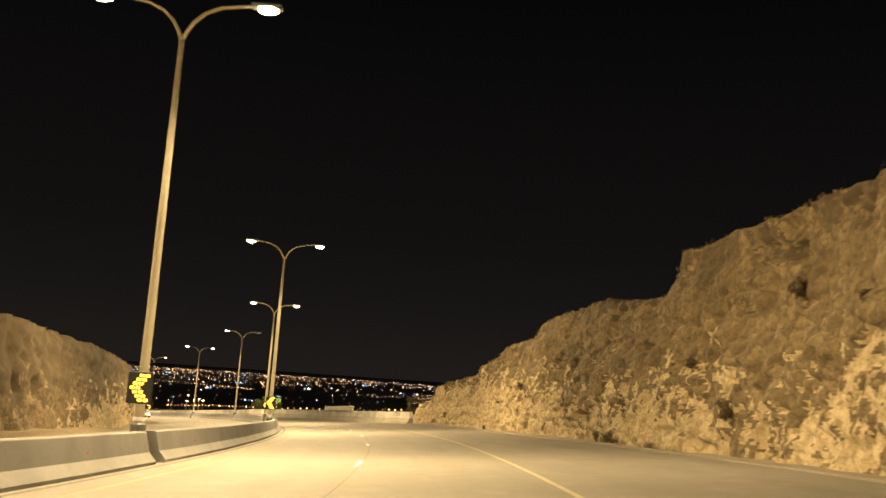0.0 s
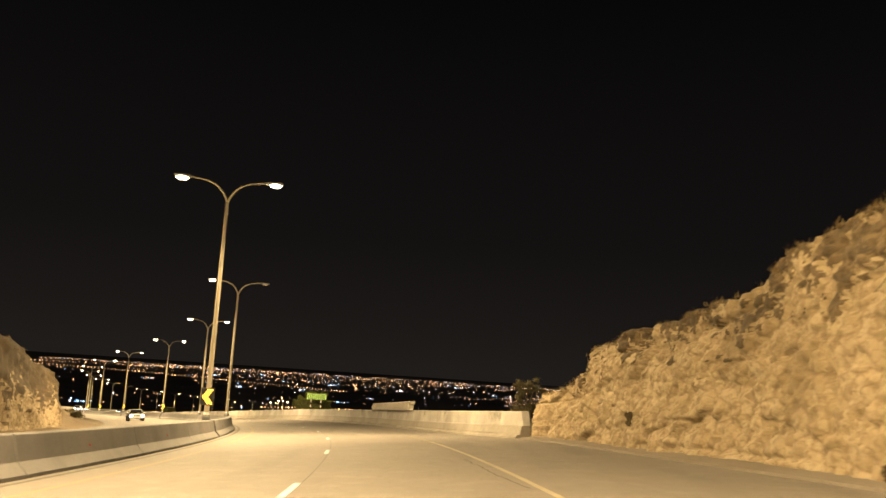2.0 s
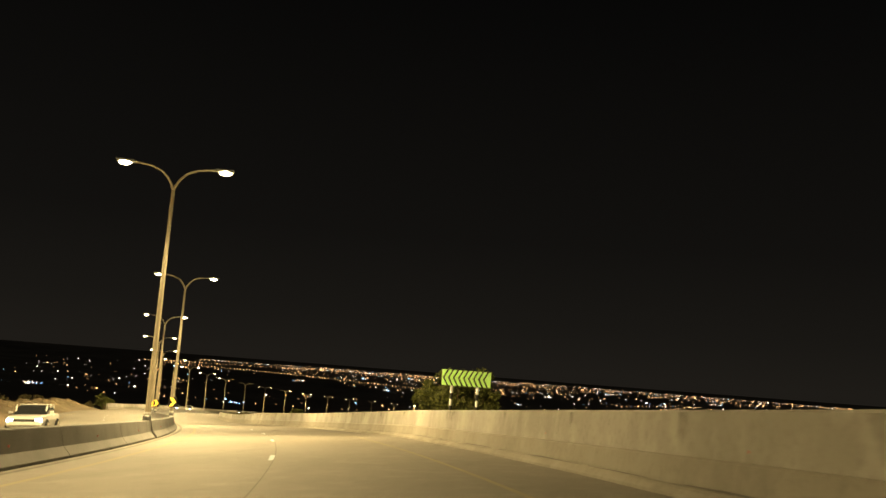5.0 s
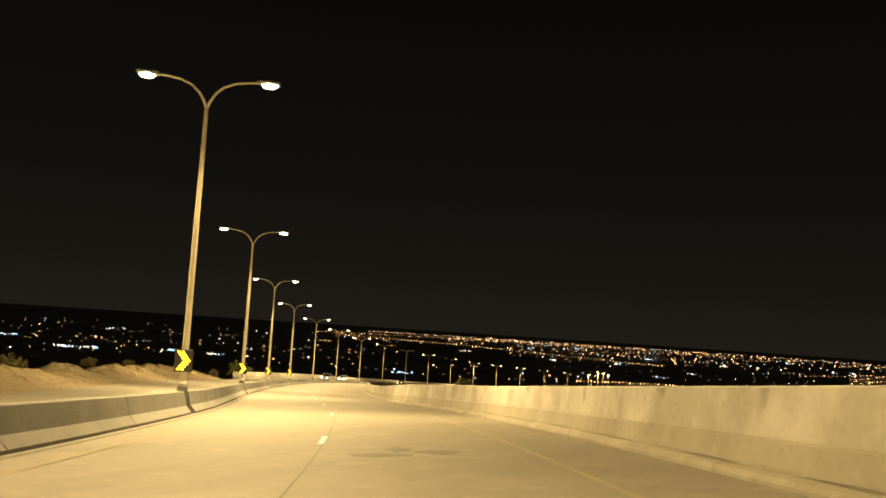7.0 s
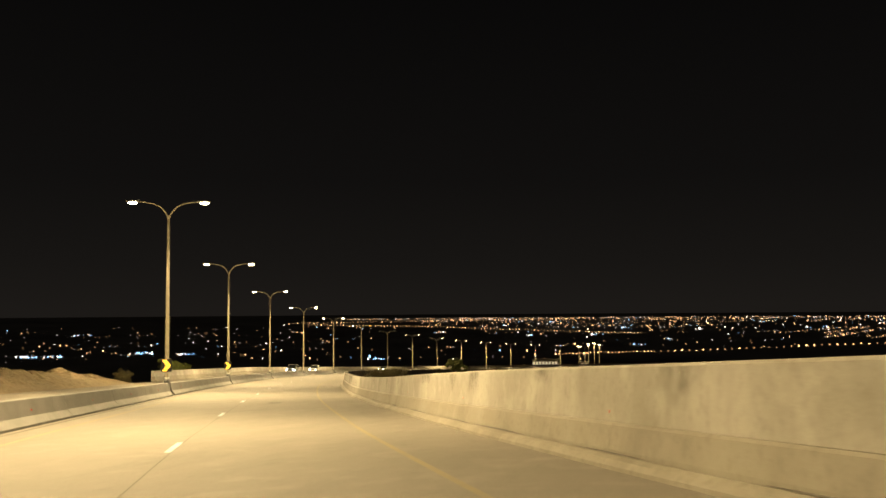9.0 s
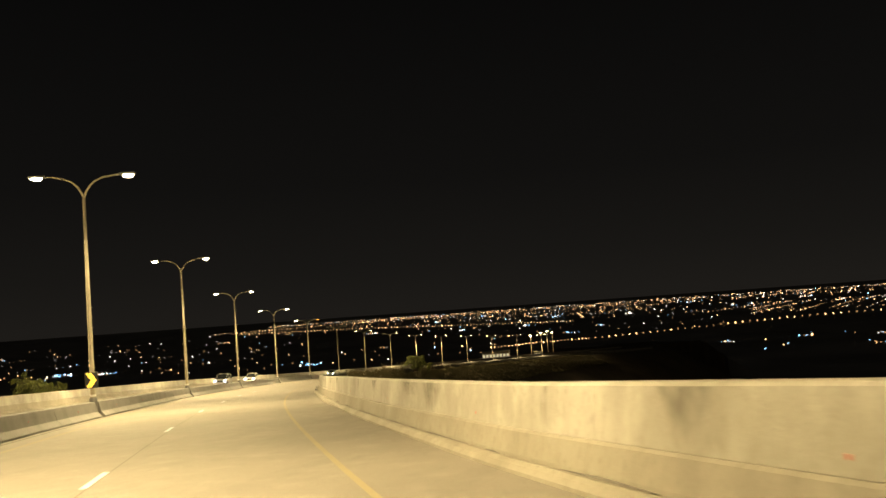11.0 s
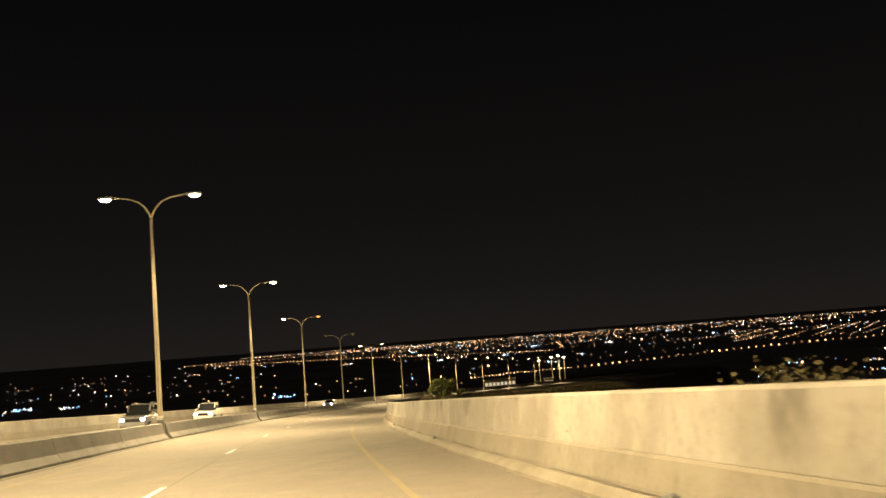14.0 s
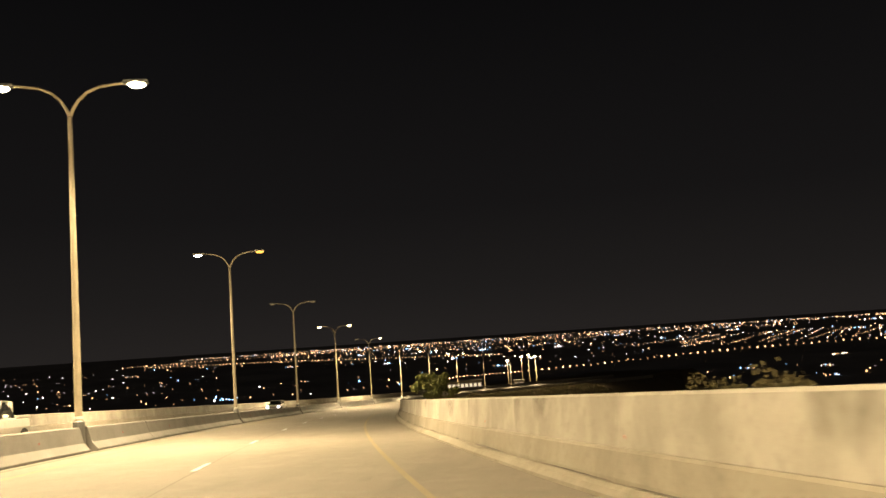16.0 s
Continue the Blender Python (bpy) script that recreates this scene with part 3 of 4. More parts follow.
# ---- concrete parapets and median barrier ----
def parapet(a, b, side, foot, name, label):
    root = thing(name, Matrix.Identity(4), label, "parapet wall", kind="structure")
    cuts = np.linspace(a, b, int((b - a) * 4) + 1)
    for c, d in zip(cuts, cuts[1:]):
        e = 0.0002

        def toe(u):
            f = foot(u) + 0.2
            pts = [(f, -0.3), (f + 0.01, 0.2), (f + 0.07, 0.51), (f + 0.1, 0.54), (f + 0.46, 0.54), (f + 0.46, -0.3)]
            return pts if side > 0 else [(-x, z) for x, z in pts[::-1]]

        def upper(u):
            f, h = foot(u) + 0.33, float(wall_rise(u)) if side > 0 else 0.0
            pts = [(f, 0.544), (f + 0.05, 1.165 + h), (f + 0.08, 1.195 + h), (f + 0.34, 1.2 + h), (f + 0.37, 1.17 + h), (f + 0.4, -1.2), (f + 0.335, -1.2), (f + 0.335, 0.544)]
            return pts if side > 0 else [(-x, z) for x, z in pts[::-1]]

        sweep("wall_toe", steps(c + e, d - e, 2.2), toe, TOE, root)
        panel = sweep("wall_panel", steps(c + e, d - e, 2.2), upper, CONCRETE, root)
        if side > 0 and c == a:  # the broken-off end leans back towards its top
            way = Vector(spot(a + 0.02, 0)[0] - spot(a, 0)[0]).normalized()
            for v in panel.data.vertices[:8]:
                over = v.co.z - float(spot(a, foot(a) + 0.4)[0][2])
                v.co += way * 1.1 * min(max(over - 0.54, 0), 0.7)
    return root


def gutter_profile(side, foot):
    def prof(u):
        f = foot(u)
        wob = 0.012 * math.sin(u * 9.1) + 0.008 * math.sin(u * 31.0)
        pts = [(f - 0.04 + wob, -0.1), (f - 0.02 + wob, 0.05), (f + 0.04 + wob, 0.115), (f + 0.11, 0.15 + wob), (f + 0.19, 0.145), (f + 0.235, 0.13), (f + 0.235, -0.1)]
        return pts if side > 0 else [(-x, z) for x, z in pts[::-1]]
    return prof


for name, a, side, foot in (("kerb_1", 2.884, 1, wall_foot), ("kerb_2", 9.4, -1, lambda u: 9.95)):
    tagged(sweep(name, steps(a, LAST, 1.2), gutter_profile(side, foot), KERB), "dusty rounded concrete kerb at the foot of the parapet", "kerb", kind="structure")
tagged(sweep("gutter_3", steps(0.0, 2.9, 2.5), lambda u: [(rock_foot(u) - 0.6, -0.1), (rock_foot(u) - 0.55, 0.05), (rock_foot(u) + 0.5, 0.12), (rock_foot(u) + 0.9, -0.1)], GUTTER),
       "strip of rubble and dust at the foot of the rock", "gutter", kind="structure")
def wall_reflectors():
    for u in np.arange(3.3, 14, 0.28):
        bm = bmesh.new()
        box(bm, (0.02, 0.042, 0.042), (0.0, 0, 0.0), bevel=0.006)
        ob = part("reflector", bm, RED, None)
        ob.matrix_basis = stand(u, float(wall_foot(u)) + 0.345, 0.68)
        tagged(ob, "small red reflector on the parapet", "reflector", "reflectors on the parapet")




def joint_dirt():
    """Broken dark dirt in the joint between the kerb and the wall's toe."""
    prng = random.Random(5)
    verts, faces = [], []
    u = 2.95
    while u < 13.5:
        long = prng.uniform(0.02, 0.16)
        us = np.linspace(u, u + long, max(3, int(long * 40)))
        wide = np.array([prng.uniform(0.008, 0.028) for _ in us]) * np.sin(np.linspace(0.15, 2.99, len(us)))
        near, far_ = spot(us, wall_foot(us) + 0.2 - wide * 1.2, 0.152), spot(us, wall_foot(us) + 0.206, 0.152 + 1.3 * wide)
        k = len(verts)
        verts += near.tolist() + far_.tolist()
        n = len(us)
        faces += [(k + i, k + n + i, k + n + i + 1, k + i + 1) for i in range(n - 1)]
        u += long + prng.uniform(0.01, 0.1)
    tagged(sheet("joint_dirt", verts, faces, PATCH), "dark dirt caught between kerb and parapet", "dirt", kind="stuff")


joint_dirt()


def stain_material():
    """Damp dirt that has run down the concrete: its cover thins out at the edges."""
    m = material("damp_dirt_stain", (0.15, 0.138, 0.118), 0.9, grain=14, grain_mix=0.3, stain=1.5, stain_mix=0.3, bump=0.2)
    t = m.node_tree
    bsdf, out = t.nodes["Principled BSDF"], t.nodes["Material Output"]
    at, clear, mix = t.nodes.new("ShaderNodeAttribute"), t.nodes.new("ShaderNodeBsdfTransparent"), t.nodes.new("ShaderNodeMixShader")
    co, n, mul = t.nodes.new("ShaderNodeTexCoord"), t.nodes.new("ShaderNodeTexNoise"), t.nodes.new("ShaderNodeMath")
    at.attribute_name = "cover"
    n.inputs["Scale"].default_value, n.inputs["Detail"].default_value = 3.5, 6
    span_ = t.nodes.new("ShaderNodeMapRange")
    span_.inputs[1].default_value, span_.inputs[2].default_value, span_.inputs[4].default_value = 0.25, 0.75, 0.6
    mul.operation = "MULTIPLY"
    t.links.new(co.outputs["Object"], n.inputs["Vector"])
    t.links.new(n.outputs[0], span_.inputs[0])
    t.links.new(span_.outputs[0], mul.inputs[0])
    t.links.new(at.outputs["Fac"], mul.inputs[1])
    t.links.new(mul.outputs[0], mix.inputs[0])
    t.links.new(clear.outputs[0], mix.inputs[1])
    t.links.new(bsdf.outputs[0], mix.inputs[2])
    t.links.new(mix.outputs[0], out.inputs["Surface"])
    return m


STAIN = stain_material()


def wall_stain(u, wide, drop, point, seed):
    """A run of dirt below the coping, drop metres long. point: how far it narrows downwards."""
    prng = random.Random(seed)
    cols, rows_ = 13, 9
    verts, faces, cover = [], [], []
    for i in range(cols):
        x = 2 * i / (cols - 1) - 1
        reach = drop * prng.uniform(0.75, 1.1)
        for j in range(rows_):
            v = j / (rows_ - 1)
            uu = u + x * wide / 2 * (1 - point * v) / BAY
            top = 1.16 + float(wall_rise(uu))
            z = max(top - reach * v, 0.56)
            lat = float(wall_foot(uu)) + 0.33 + 0.05 * (z - 0.544) / (top + 0.005 - 0.544) - 0.004
            verts.append(spot(uu, lat, z)[0])
            cover.append((1 - abs(x) ** 3) * (1 - v) ** 0.6)
    for i in range(cols - 1):
        for j in range(rows_ - 1):
            k = i * rows_ + j
            faces.append((k, k + 1, k + rows_ + 1, k + rows_))
    ob = sheet("dirt_stain", verts, faces, STAIN)
    ob.data.attributes.new("cover", "FLOAT", "POINT").data.foreach_set("value", cover)
    tagged(ob, "dark run of dirt below the coping", "dirt stain", kind="structure")


for i, row_ in enumerate(((2.975, 2.6, 0.5, 0.1), (3.345, 0.5, 0.4, 0.7), (3.72, 0.9, 0.45, 0.2), (3.52, 0.4, 0.35, 0.3), (3.2, 0.7, 0.3, 0.3), (4.05, 1.6, 0.5, 0.2))):
    wall_stain(*row_, i)
stain_rng = random.Random(31)
for i in range(60):
    wall_stain(4.2 + 9.6 * (i + stain_rng.random()) / 60, stain_rng.choice((0.4, 0.7, 1.2, 2.2)), stain_rng.uniform(0.2, 0.6), stain_rng.uniform(0.0, 0.6), 40 + i)


def kerb_stone(u, size, seed):
    bm = bmesh.new()
    bmesh.ops.create_icosphere(bm, subdivisions=2, radius=size)
    for v in bm.verts:
        v.co *= 1 + 0.35 * noise.noise(v.co * (1.1 / size) + Vector((seed, 0, 0)))
        v.co.z *= 0.8
    ob = part("stone", bm, SLEEVE, None)
    ob.matrix_basis = stand(u, float(wall_foot(u)) + 0.1, 0.15 + size * 0.55)
    tagged(ob, "small grey stone lying on the kerb", "stone", "stones on the kerb")


for i, (u, size) in enumerate(((9.6, 0.1), (9.9, 0.08), (10.39, 0.06), (10.92, 0.05))):
    kerb_stone(u, size, i * 3.1)
wall_reflectors()
parapet(2.884, LAST, 1, wall_foot, "parapet_wall_1", "stained pale concrete parapet with a sloped toe")
parapet(9.4, LAST, -1, lambda u: 9.95, "parapet_wall_2", "pale concrete parapet along the far carriageway")


def barrier_profile(u):
    half = [(0.46, -0.2), (0.46, 0.07), (0.27, 0.29), (0.15, 0.755), (0.12, 0.785)]
    return half + [(-x, z) for x, z in half[::-1]]


for bay in range(0, 24):
    cuts = np.linspace(bay + 0.012, bay + 0.988, 5)
    for c, d in zip(cuts, cuts[1:]):
        seg = sweep("median_barrier", steps(c + 0.0006, d - 0.0006, 2.2), barrier_profile, BARRIER)
        for where in (0.5,):
            u = c + (d - c) * where
            for side in (-1, 1):
                bm = bmesh.new()
                box(bm, (0.025, 0.05, 0.05), (side * 0.237, 0, 0.45), bevel=0.006)
                ob = part("reflector", bm, RED, seg, "small red reflector")
                ob.matrix_basis = stand(u, 0.0)
        tagged(seg, "grey precast concrete barrier length between the carriageways", "road barrier", "median barriers")

# ---- rock cuttings ----
def cliff(name, us, foot, height, side, seed, label, rows=46, stain=0.0):
    us = np.asarray(us)
    vs = np.concatenate([np.linspace(0, 1, rows), 1 + np.array([0.15, 0.35, 0.7, 1.0])])
    U, V = np.meshgrid(us, vs, indexing="ij")
    face, cap = np.minimum(V, 1), np.maximum(V - 1, 0)
    H, F, s = height(U), foot(U), U * BAY
    zz = face * H

    def rough(sx, sz, key):
        return np.array([noise.noise(Vector((a, b, key))) for a, b in zip((s * sx).ravel(), (zz * sz).ravel())]).reshape(U.shape)

    def blocks(sx, sz, key):
        edge, step = np.empty(U.size), np.empty(U.size)
        for i, (a, b) in enumerate(zip((s * sx).ravel(), (zz * sz).ravel())):
            d, p = noise.voronoi(Vector((a, b, key)))
            edge[i] = d[1] - d[0]
            step[i] = noise.cell(p[0] * 7.3)
        return edge.reshape(U.shape), step.reshape(U.shape)

    e1, s1 = blocks(0.7, 0.95, 1.7 + seed)
    e2, s2 = blocks(1.9, 2.3, 5.1 + seed)
    e3, s3 = blocks(4.4, 5.2, 8.3 + seed)
    big, mid, fine, grit = rough(0.12, 0.2, seed), rough(0.8, 0.8, seed + 3), rough(2.6, 2.6, seed + 5), rough(6.5, 6.5, seed + 7)
    crest = rough(0.3, 0.0, seed + 9) + 0.6 * rough(1.2, 0.0, seed + 11) + 0.4 * rough(3.1, 0.0, seed + 13)
    lean = np.interp(U, [2.3, 2.9], [0.9, 0.55]) if side > 0 else 0.9
    depth = lean * face**1.3 + 0.5 * big + 0.12 * mid + 0.05 * fine + 0.02 * grit - 0.15 * (s1 - 0.5) - 0.075 * (s2 - 0.5) - 0.035 * (s3 - 0.5)
    # rounded blocks of three sizes, with the beds opening into ledges here and there
    depth -= 0.1 * np.minimum(e1, 0.3) / 0.3 + 0.075 * np.sqrt(np.minimum(e2, 0.35) / 0.35) + 0.03 * np.sqrt(np.minimum(e3, 0.4) / 0.4)
    bed = (zz + 0.25 * big + 0.05 * mid + 0.012 * s) / 0.78
    depth += 0.14 * np.exp(-(((bed - np.round(bed)) / 0.06) ** 2)) * np.clip(3.0 * rough(0.22, 0.9, seed + 17) - 0.1, 0, 1)
    depth += 0.08 * np.sin(zz * 2.6 + 2.5 * big + s * 0.03) * np.clip(face * 3 - 0.8, 0, 1) + 0.2
    depth += 0.45 * np.clip((rough(0.55, 0.8, seed + 23) - 0.42) / 0.15, 0, 1) * np.clip(face * 8, 0, 1) * np.clip((2.25 - U) / 0.1, 0, 1) - 0.07
    if side > 0:  # the overhanging nose at the end of the cutting
        depth -= 0.3 * np.exp(-((U - 2.91) / 0.04) ** 2) * np.sin(np.pi * face)
    lat = F + depth * np.clip(face / 0.05, 0, 1) + 4.5 * cap
    z = face * (H + 0.16 * crest * face) - 0.25 + 0.1 * mid * face + 0.3 * cap * mid - 0.15 * cap
    place, n = line(U.ravel())
    pts = place.copy()
    pts[:, :2] += n * (side * lat.ravel())[:, None]
    pts[:, 2] += bank(U.ravel()) * np.clip(side * F.ravel(), -11, 15) + z.ravel()
    ids = np.arange(U.size).reshape(U.shape)
    f = np.stack([ids[:-1, :-1], ids[1:, :-1], ids[1:, 1:], ids[:-1, 1:]], -1).reshape(-1, 4)
    if side < 0:
        f = f[:, ::-1]
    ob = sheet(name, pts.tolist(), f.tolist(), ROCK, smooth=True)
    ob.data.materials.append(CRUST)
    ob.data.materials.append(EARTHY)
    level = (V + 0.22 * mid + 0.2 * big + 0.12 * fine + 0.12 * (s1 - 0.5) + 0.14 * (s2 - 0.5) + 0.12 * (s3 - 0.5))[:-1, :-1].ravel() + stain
    # darker by height: earthy top, plus the lamps' falloff put into the colour
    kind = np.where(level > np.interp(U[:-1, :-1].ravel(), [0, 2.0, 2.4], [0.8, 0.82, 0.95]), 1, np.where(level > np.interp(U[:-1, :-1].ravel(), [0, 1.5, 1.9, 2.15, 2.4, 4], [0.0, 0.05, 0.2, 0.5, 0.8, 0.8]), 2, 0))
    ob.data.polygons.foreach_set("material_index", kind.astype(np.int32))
    tagged(ob, label, "rock face", kind="structure")
    # dry grass along the top edge
    rng = random.Random(seed)
    top = pts.reshape(*U.shape, 3)[:, rows - 3:]
    verts, faces = [], []
    for _ in range(int(len(us) * 0.7)):
        q = Vector(top[rng.randrange(len(us)), rng.randrange(top.shape[1])])
        for _ in range(7):
            a, lean, tall = rng.uniform(0, 6.3), rng.uniform(0.05, 0.2), rng.uniform(0.05, 0.2)
            o = q + Vector((rng.gauss(0, 0.08), rng.gauss(0, 0.08), -0.04))
            w = Vector((math.cos(a), math.sin(a), 0))
            k = len(verts)
            verts += [o - w * 0.015, o + w * 0.015, o + Vector((-w.y, w.x, 0)) * lean + Vector((0, 0, tall))]
            faces.append((k, k + 1, k + 2))
    tagged(sheet("dry_grass", verts, faces, STRAW), "thin dry grass along the crest of the rock", "grass", kind="stuff")
    return ob


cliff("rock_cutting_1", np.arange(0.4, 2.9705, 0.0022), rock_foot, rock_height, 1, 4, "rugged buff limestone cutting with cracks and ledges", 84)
# stain raises the level: the darker mixes cover nearly this whole face
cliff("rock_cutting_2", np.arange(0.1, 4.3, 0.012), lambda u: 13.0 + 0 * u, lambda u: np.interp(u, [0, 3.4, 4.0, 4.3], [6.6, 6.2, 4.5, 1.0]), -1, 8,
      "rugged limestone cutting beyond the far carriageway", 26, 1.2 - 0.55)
# ---- street lamps ----
FORK, ARM, RISE = 11.0, 2.09, 0.95


def arm_points(side):
    return [(side * x, 0, z) for x, z in ((0.0, FORK - 0.15), (0.10, FORK + 0.12), (0.28, FORK + 0.42), (0.55, FORK + 0.68), (0.95, FORK + 0.86), (1.45, FORK + 0.94), (ARM - 0.3, FORK + RISE + 0.02))]


def street_lamp(m, lit=(1, 1)):
    lamp = thing("street_lamp", m, "tall galvanised twin-arm street lamp in the median", "street lamp", "street lamps")
    bm = bmesh.new()
    tube(bm, [(0, 0, 0.0), (0, 0, 1.0), (0, 0, 6.0), (0, 0, FORK - 0.1)], [0.13, 0.125, 0.1, 0.075], 12)
    part("pole", bm, STEEL, lamp, smooth=True)
    bm = bmesh.new()
    tube(bm, [(0, 0, 0.02), (0, 0, 0.95), (0, 0, 1.0)], [0.2, 0.19, 0.14], 12)
    sleeve = part("base_sleeve", bm, SLEEVE, lamp, "dark grey steel base sleeve")
    bm = bmesh.new()
    box(bm, (0.5, 0.5, 0.04), (0, 0, 0.02), bevel=0.008)
    part("base_plate", bm, SLEEVE, sleeve)
    bm = bmesh.new()
    tube(bm, [(0, 0, 1.04), (0, 0, 1.13)], [0.142, 0.142], 12)
    part("reflective_band", bm, BAND, lamp, "white reflective band")
    for side, on in ((-1, lit[0]), (1, lit[1])):
        bm = bmesh.new()
        tube(bm, arm_points(side), [0.06, 0.055, 0.05, 0.045, 0.042, 0.04, 0.04], 8)
        part("arm", bm, STEEL, lamp, smooth=True)
        bm = bmesh.new()
        box(bm, (0.82, 0.3, 0.13), (side * (ARM + 0.05), 0, FORK + RISE + 0.04), bevel=0.045)
        head = part("lamp_head", bm, SLEEVE, lamp)
        bm = bmesh.new()
        bmesh.ops.create_uvsphere(bm, u_segments=14, v_segments=8, radius=1.0,
                                  matrix=Matrix.Translation((side * (ARM + 0.08), 0, FORK + RISE - 0.03)) @ Matrix.Diagonal((0.29, 0.16, 0.13, 1)))
        part("lens", bm, {1: LENS, 3: LENS_FAR}.get(on) if on in (1, 3) else (LENS_DIM if on == 2 else LENS_OFF), head)
    return lamp


POST_SHIFT = {1: -0.2, 2: -0.18, 3: -0.22}
UNLIT = {4: (1, 0), 13: (1, 2), 14: (0, 0), 16: (0, 3)}
models = {}
for k in range(0, 23):
    lit = UNLIT.get(k, (1, 1) if k < 15 else (3, 3))
    m = stand(k, POST_SHIFT.get(k, 0.0))
    if lit in models:
        copy_thing(models[lit], m)
    else:
        models[lit] = street_lamp(m, lit)
    for side, on in ((-1, lit[0]), (1, lit[1])):
        if on in (1, 3) and (k <= 17 or side > 0):
            for along in ((-46, 46) if k <= 16 else (0,)):
                data = bpy.data.lights.new("lamp_light", "SPOT")
                data.energy, data.color = LAMP_WATTS * (1 if k <= 16 else 1.7), LAMP_COLOUR
                data.spot_size, data.spot_blend, data.shadow_soft_size = radians(150), 1.0, 0.3
                light = new("lamp_light", data)
                light.matrix_basis = m @ pose(side * (ARM + 0.08), 0, FORK + RISE - 0.16) @ pose(0, 0, 0, along, 0, 0) @ pose(0, 0, 0, 0, -24 * side, 0)


# ---- amber chevron signs on the lamp posts ----
def chevron_sign(m, way):
    sign = thing("chevron_sign", m, "amber lit arrow sign strapped to a lamp post", "road sign", "chevron signs on posts")
    bm = bmesh.new()
    box(bm, (0.62, 0.05, 0.78), (0, -0.2, 0), bevel=0.02)
    panel = part("panel", bm, BLACK, sign)
    bar = None
    for i in range(7):
        v = (i - 3) / 3
        for shift in (-0.09, 0.05):
            place = (way * (0.17 * (1 - abs(v)) * 1.25 - 0.08 + shift), -0.232, v * 0.3)
            if bar is None:
                bm = bmesh.new()
                box(bm, (0.1, 0.03, 0.07), bevel=0.012)
                bar = part("led_bar", bm, AMBER, panel, "lit amber bar")
            else:
                bar = tagged(new("led_bar", bar.data), "lit amber bar")
                bar.parent = panel
            bar.location = place
    for z in (-0.25, 0.25):
        bm = bmesh.new()
        box(bm, (0.3, 0.12, 0.04), (0, -0.12, z), bevel=0.008)
        part("bracket", bm, STEEL, sign)
    return sign


for k, way in ((1, -1), (2, -1), (3, -1), (6, 1), (7, 1), (8, 1), (9, 1)):
    chevron_sign(stand(k, POST_SHIFT.get(k, 0.0), 1.85), way)


# ---- board of chevrons behind the parapet ----
def chevron_board(m):
    board = thing("chevron_board", m, "lime and black chevron board on two striped posts", "road sign")
    w, h, n = 2.44, 0.76, 9
    bm = bmesh.new()
    box(bm, (w, 0.04, h), (0, 0, 0), bevel=0.01)
    panel = part("panel", bm, LIME, board)
    for i in range(n):
        x = -w / 2 + 0.04 + i * (w - 0.2) / n
        bm = bmesh.new()
        for s in (-1, 1):
            vs = [bm.verts.new(p) for p in ((x, -0.026, 0), (x + 0.08, -0.026, 0), (x + 0.285, -0.026, s * h / 2), (x + 0.205, -0.026, s * h / 2))]
            bm.faces.new(vs if s < 0 else vs[::-1])
        bmesh.ops.solidify(bm, geom=bm.faces[:], thickness=0.004)
        part("chevron", bm, BLACK, panel)
    for x in (-0.7, 0.58):
        bm = bmesh.new()
        tube(bm, [(x, 0.08, -4.6), (x, 0.08, 0.35)], 0.07, 10)
        post = part("post", bm, BAND, board, "white painted post with dark bands")
        for z in (-0.75, -1.35):
            bm = bmesh.new()
            tube(bm, [(x, 0.08, z), (x, 0.08, z - 0.3)], 0.075, 10)
            part("dark_band", bm, BLACK, post)
    return board


chevron_board(stand(5.07, 14.6, 2.8, -7))


# ---- stacked crash-barrier beams on the parapet ----
def beam_stack(a, b):
    p, q = Vector(spot(a, 11.75, 1.185)[0]), Vector(spot(b, 11.75, 1.2)[0])
    long = (q - p).length
    m = Matrix.Translation((p + q) / 2) @ (q - p).to_track_quat("Y", "Z").to_matrix().to_4x4()
    stack = thing("beam_stack", m, "stack of pale corrugated crash-barrier beams lying on the parapet", "guard rail")
    for k in range(3):
        bm = bmesh.new()
        prof = [(0.0, 0.0), (-0.075, 0.025), (-0.075, 0.06), (0.03, 0.085), (0.03, 0.095), (-0.075, 0.12), (-0.075, 0.155), (0.0, 0.18)]
        rings = []
        for y in (-long / 2, long / 2):
            lift = k * (0.2 if y < 0 else 0.165)
            slide, back = 0.14 * math.sin(k * 2.1), 0.03 * k
            rings.append([bm.verts.new((-0.22 + back + x, y + slide, z + lift)) for x, z in prof]
                         + [bm.verts.new((0.1 + back, y + slide, z + lift)) for x, z in prof[::-1]])
        n = len(rings[0])
        for i in range(n):
            bm.faces.new((rings[0][i], rings[0][(i + 1) % n], rings[1][(i + 1) % n], rings[1][i]))
        bm.faces.new(rings[0][::-1])
        bm.faces.new(rings[1])
        part("beam", bm, PALE_STEEL, stack)


beam_stack(3.475, 3.9)


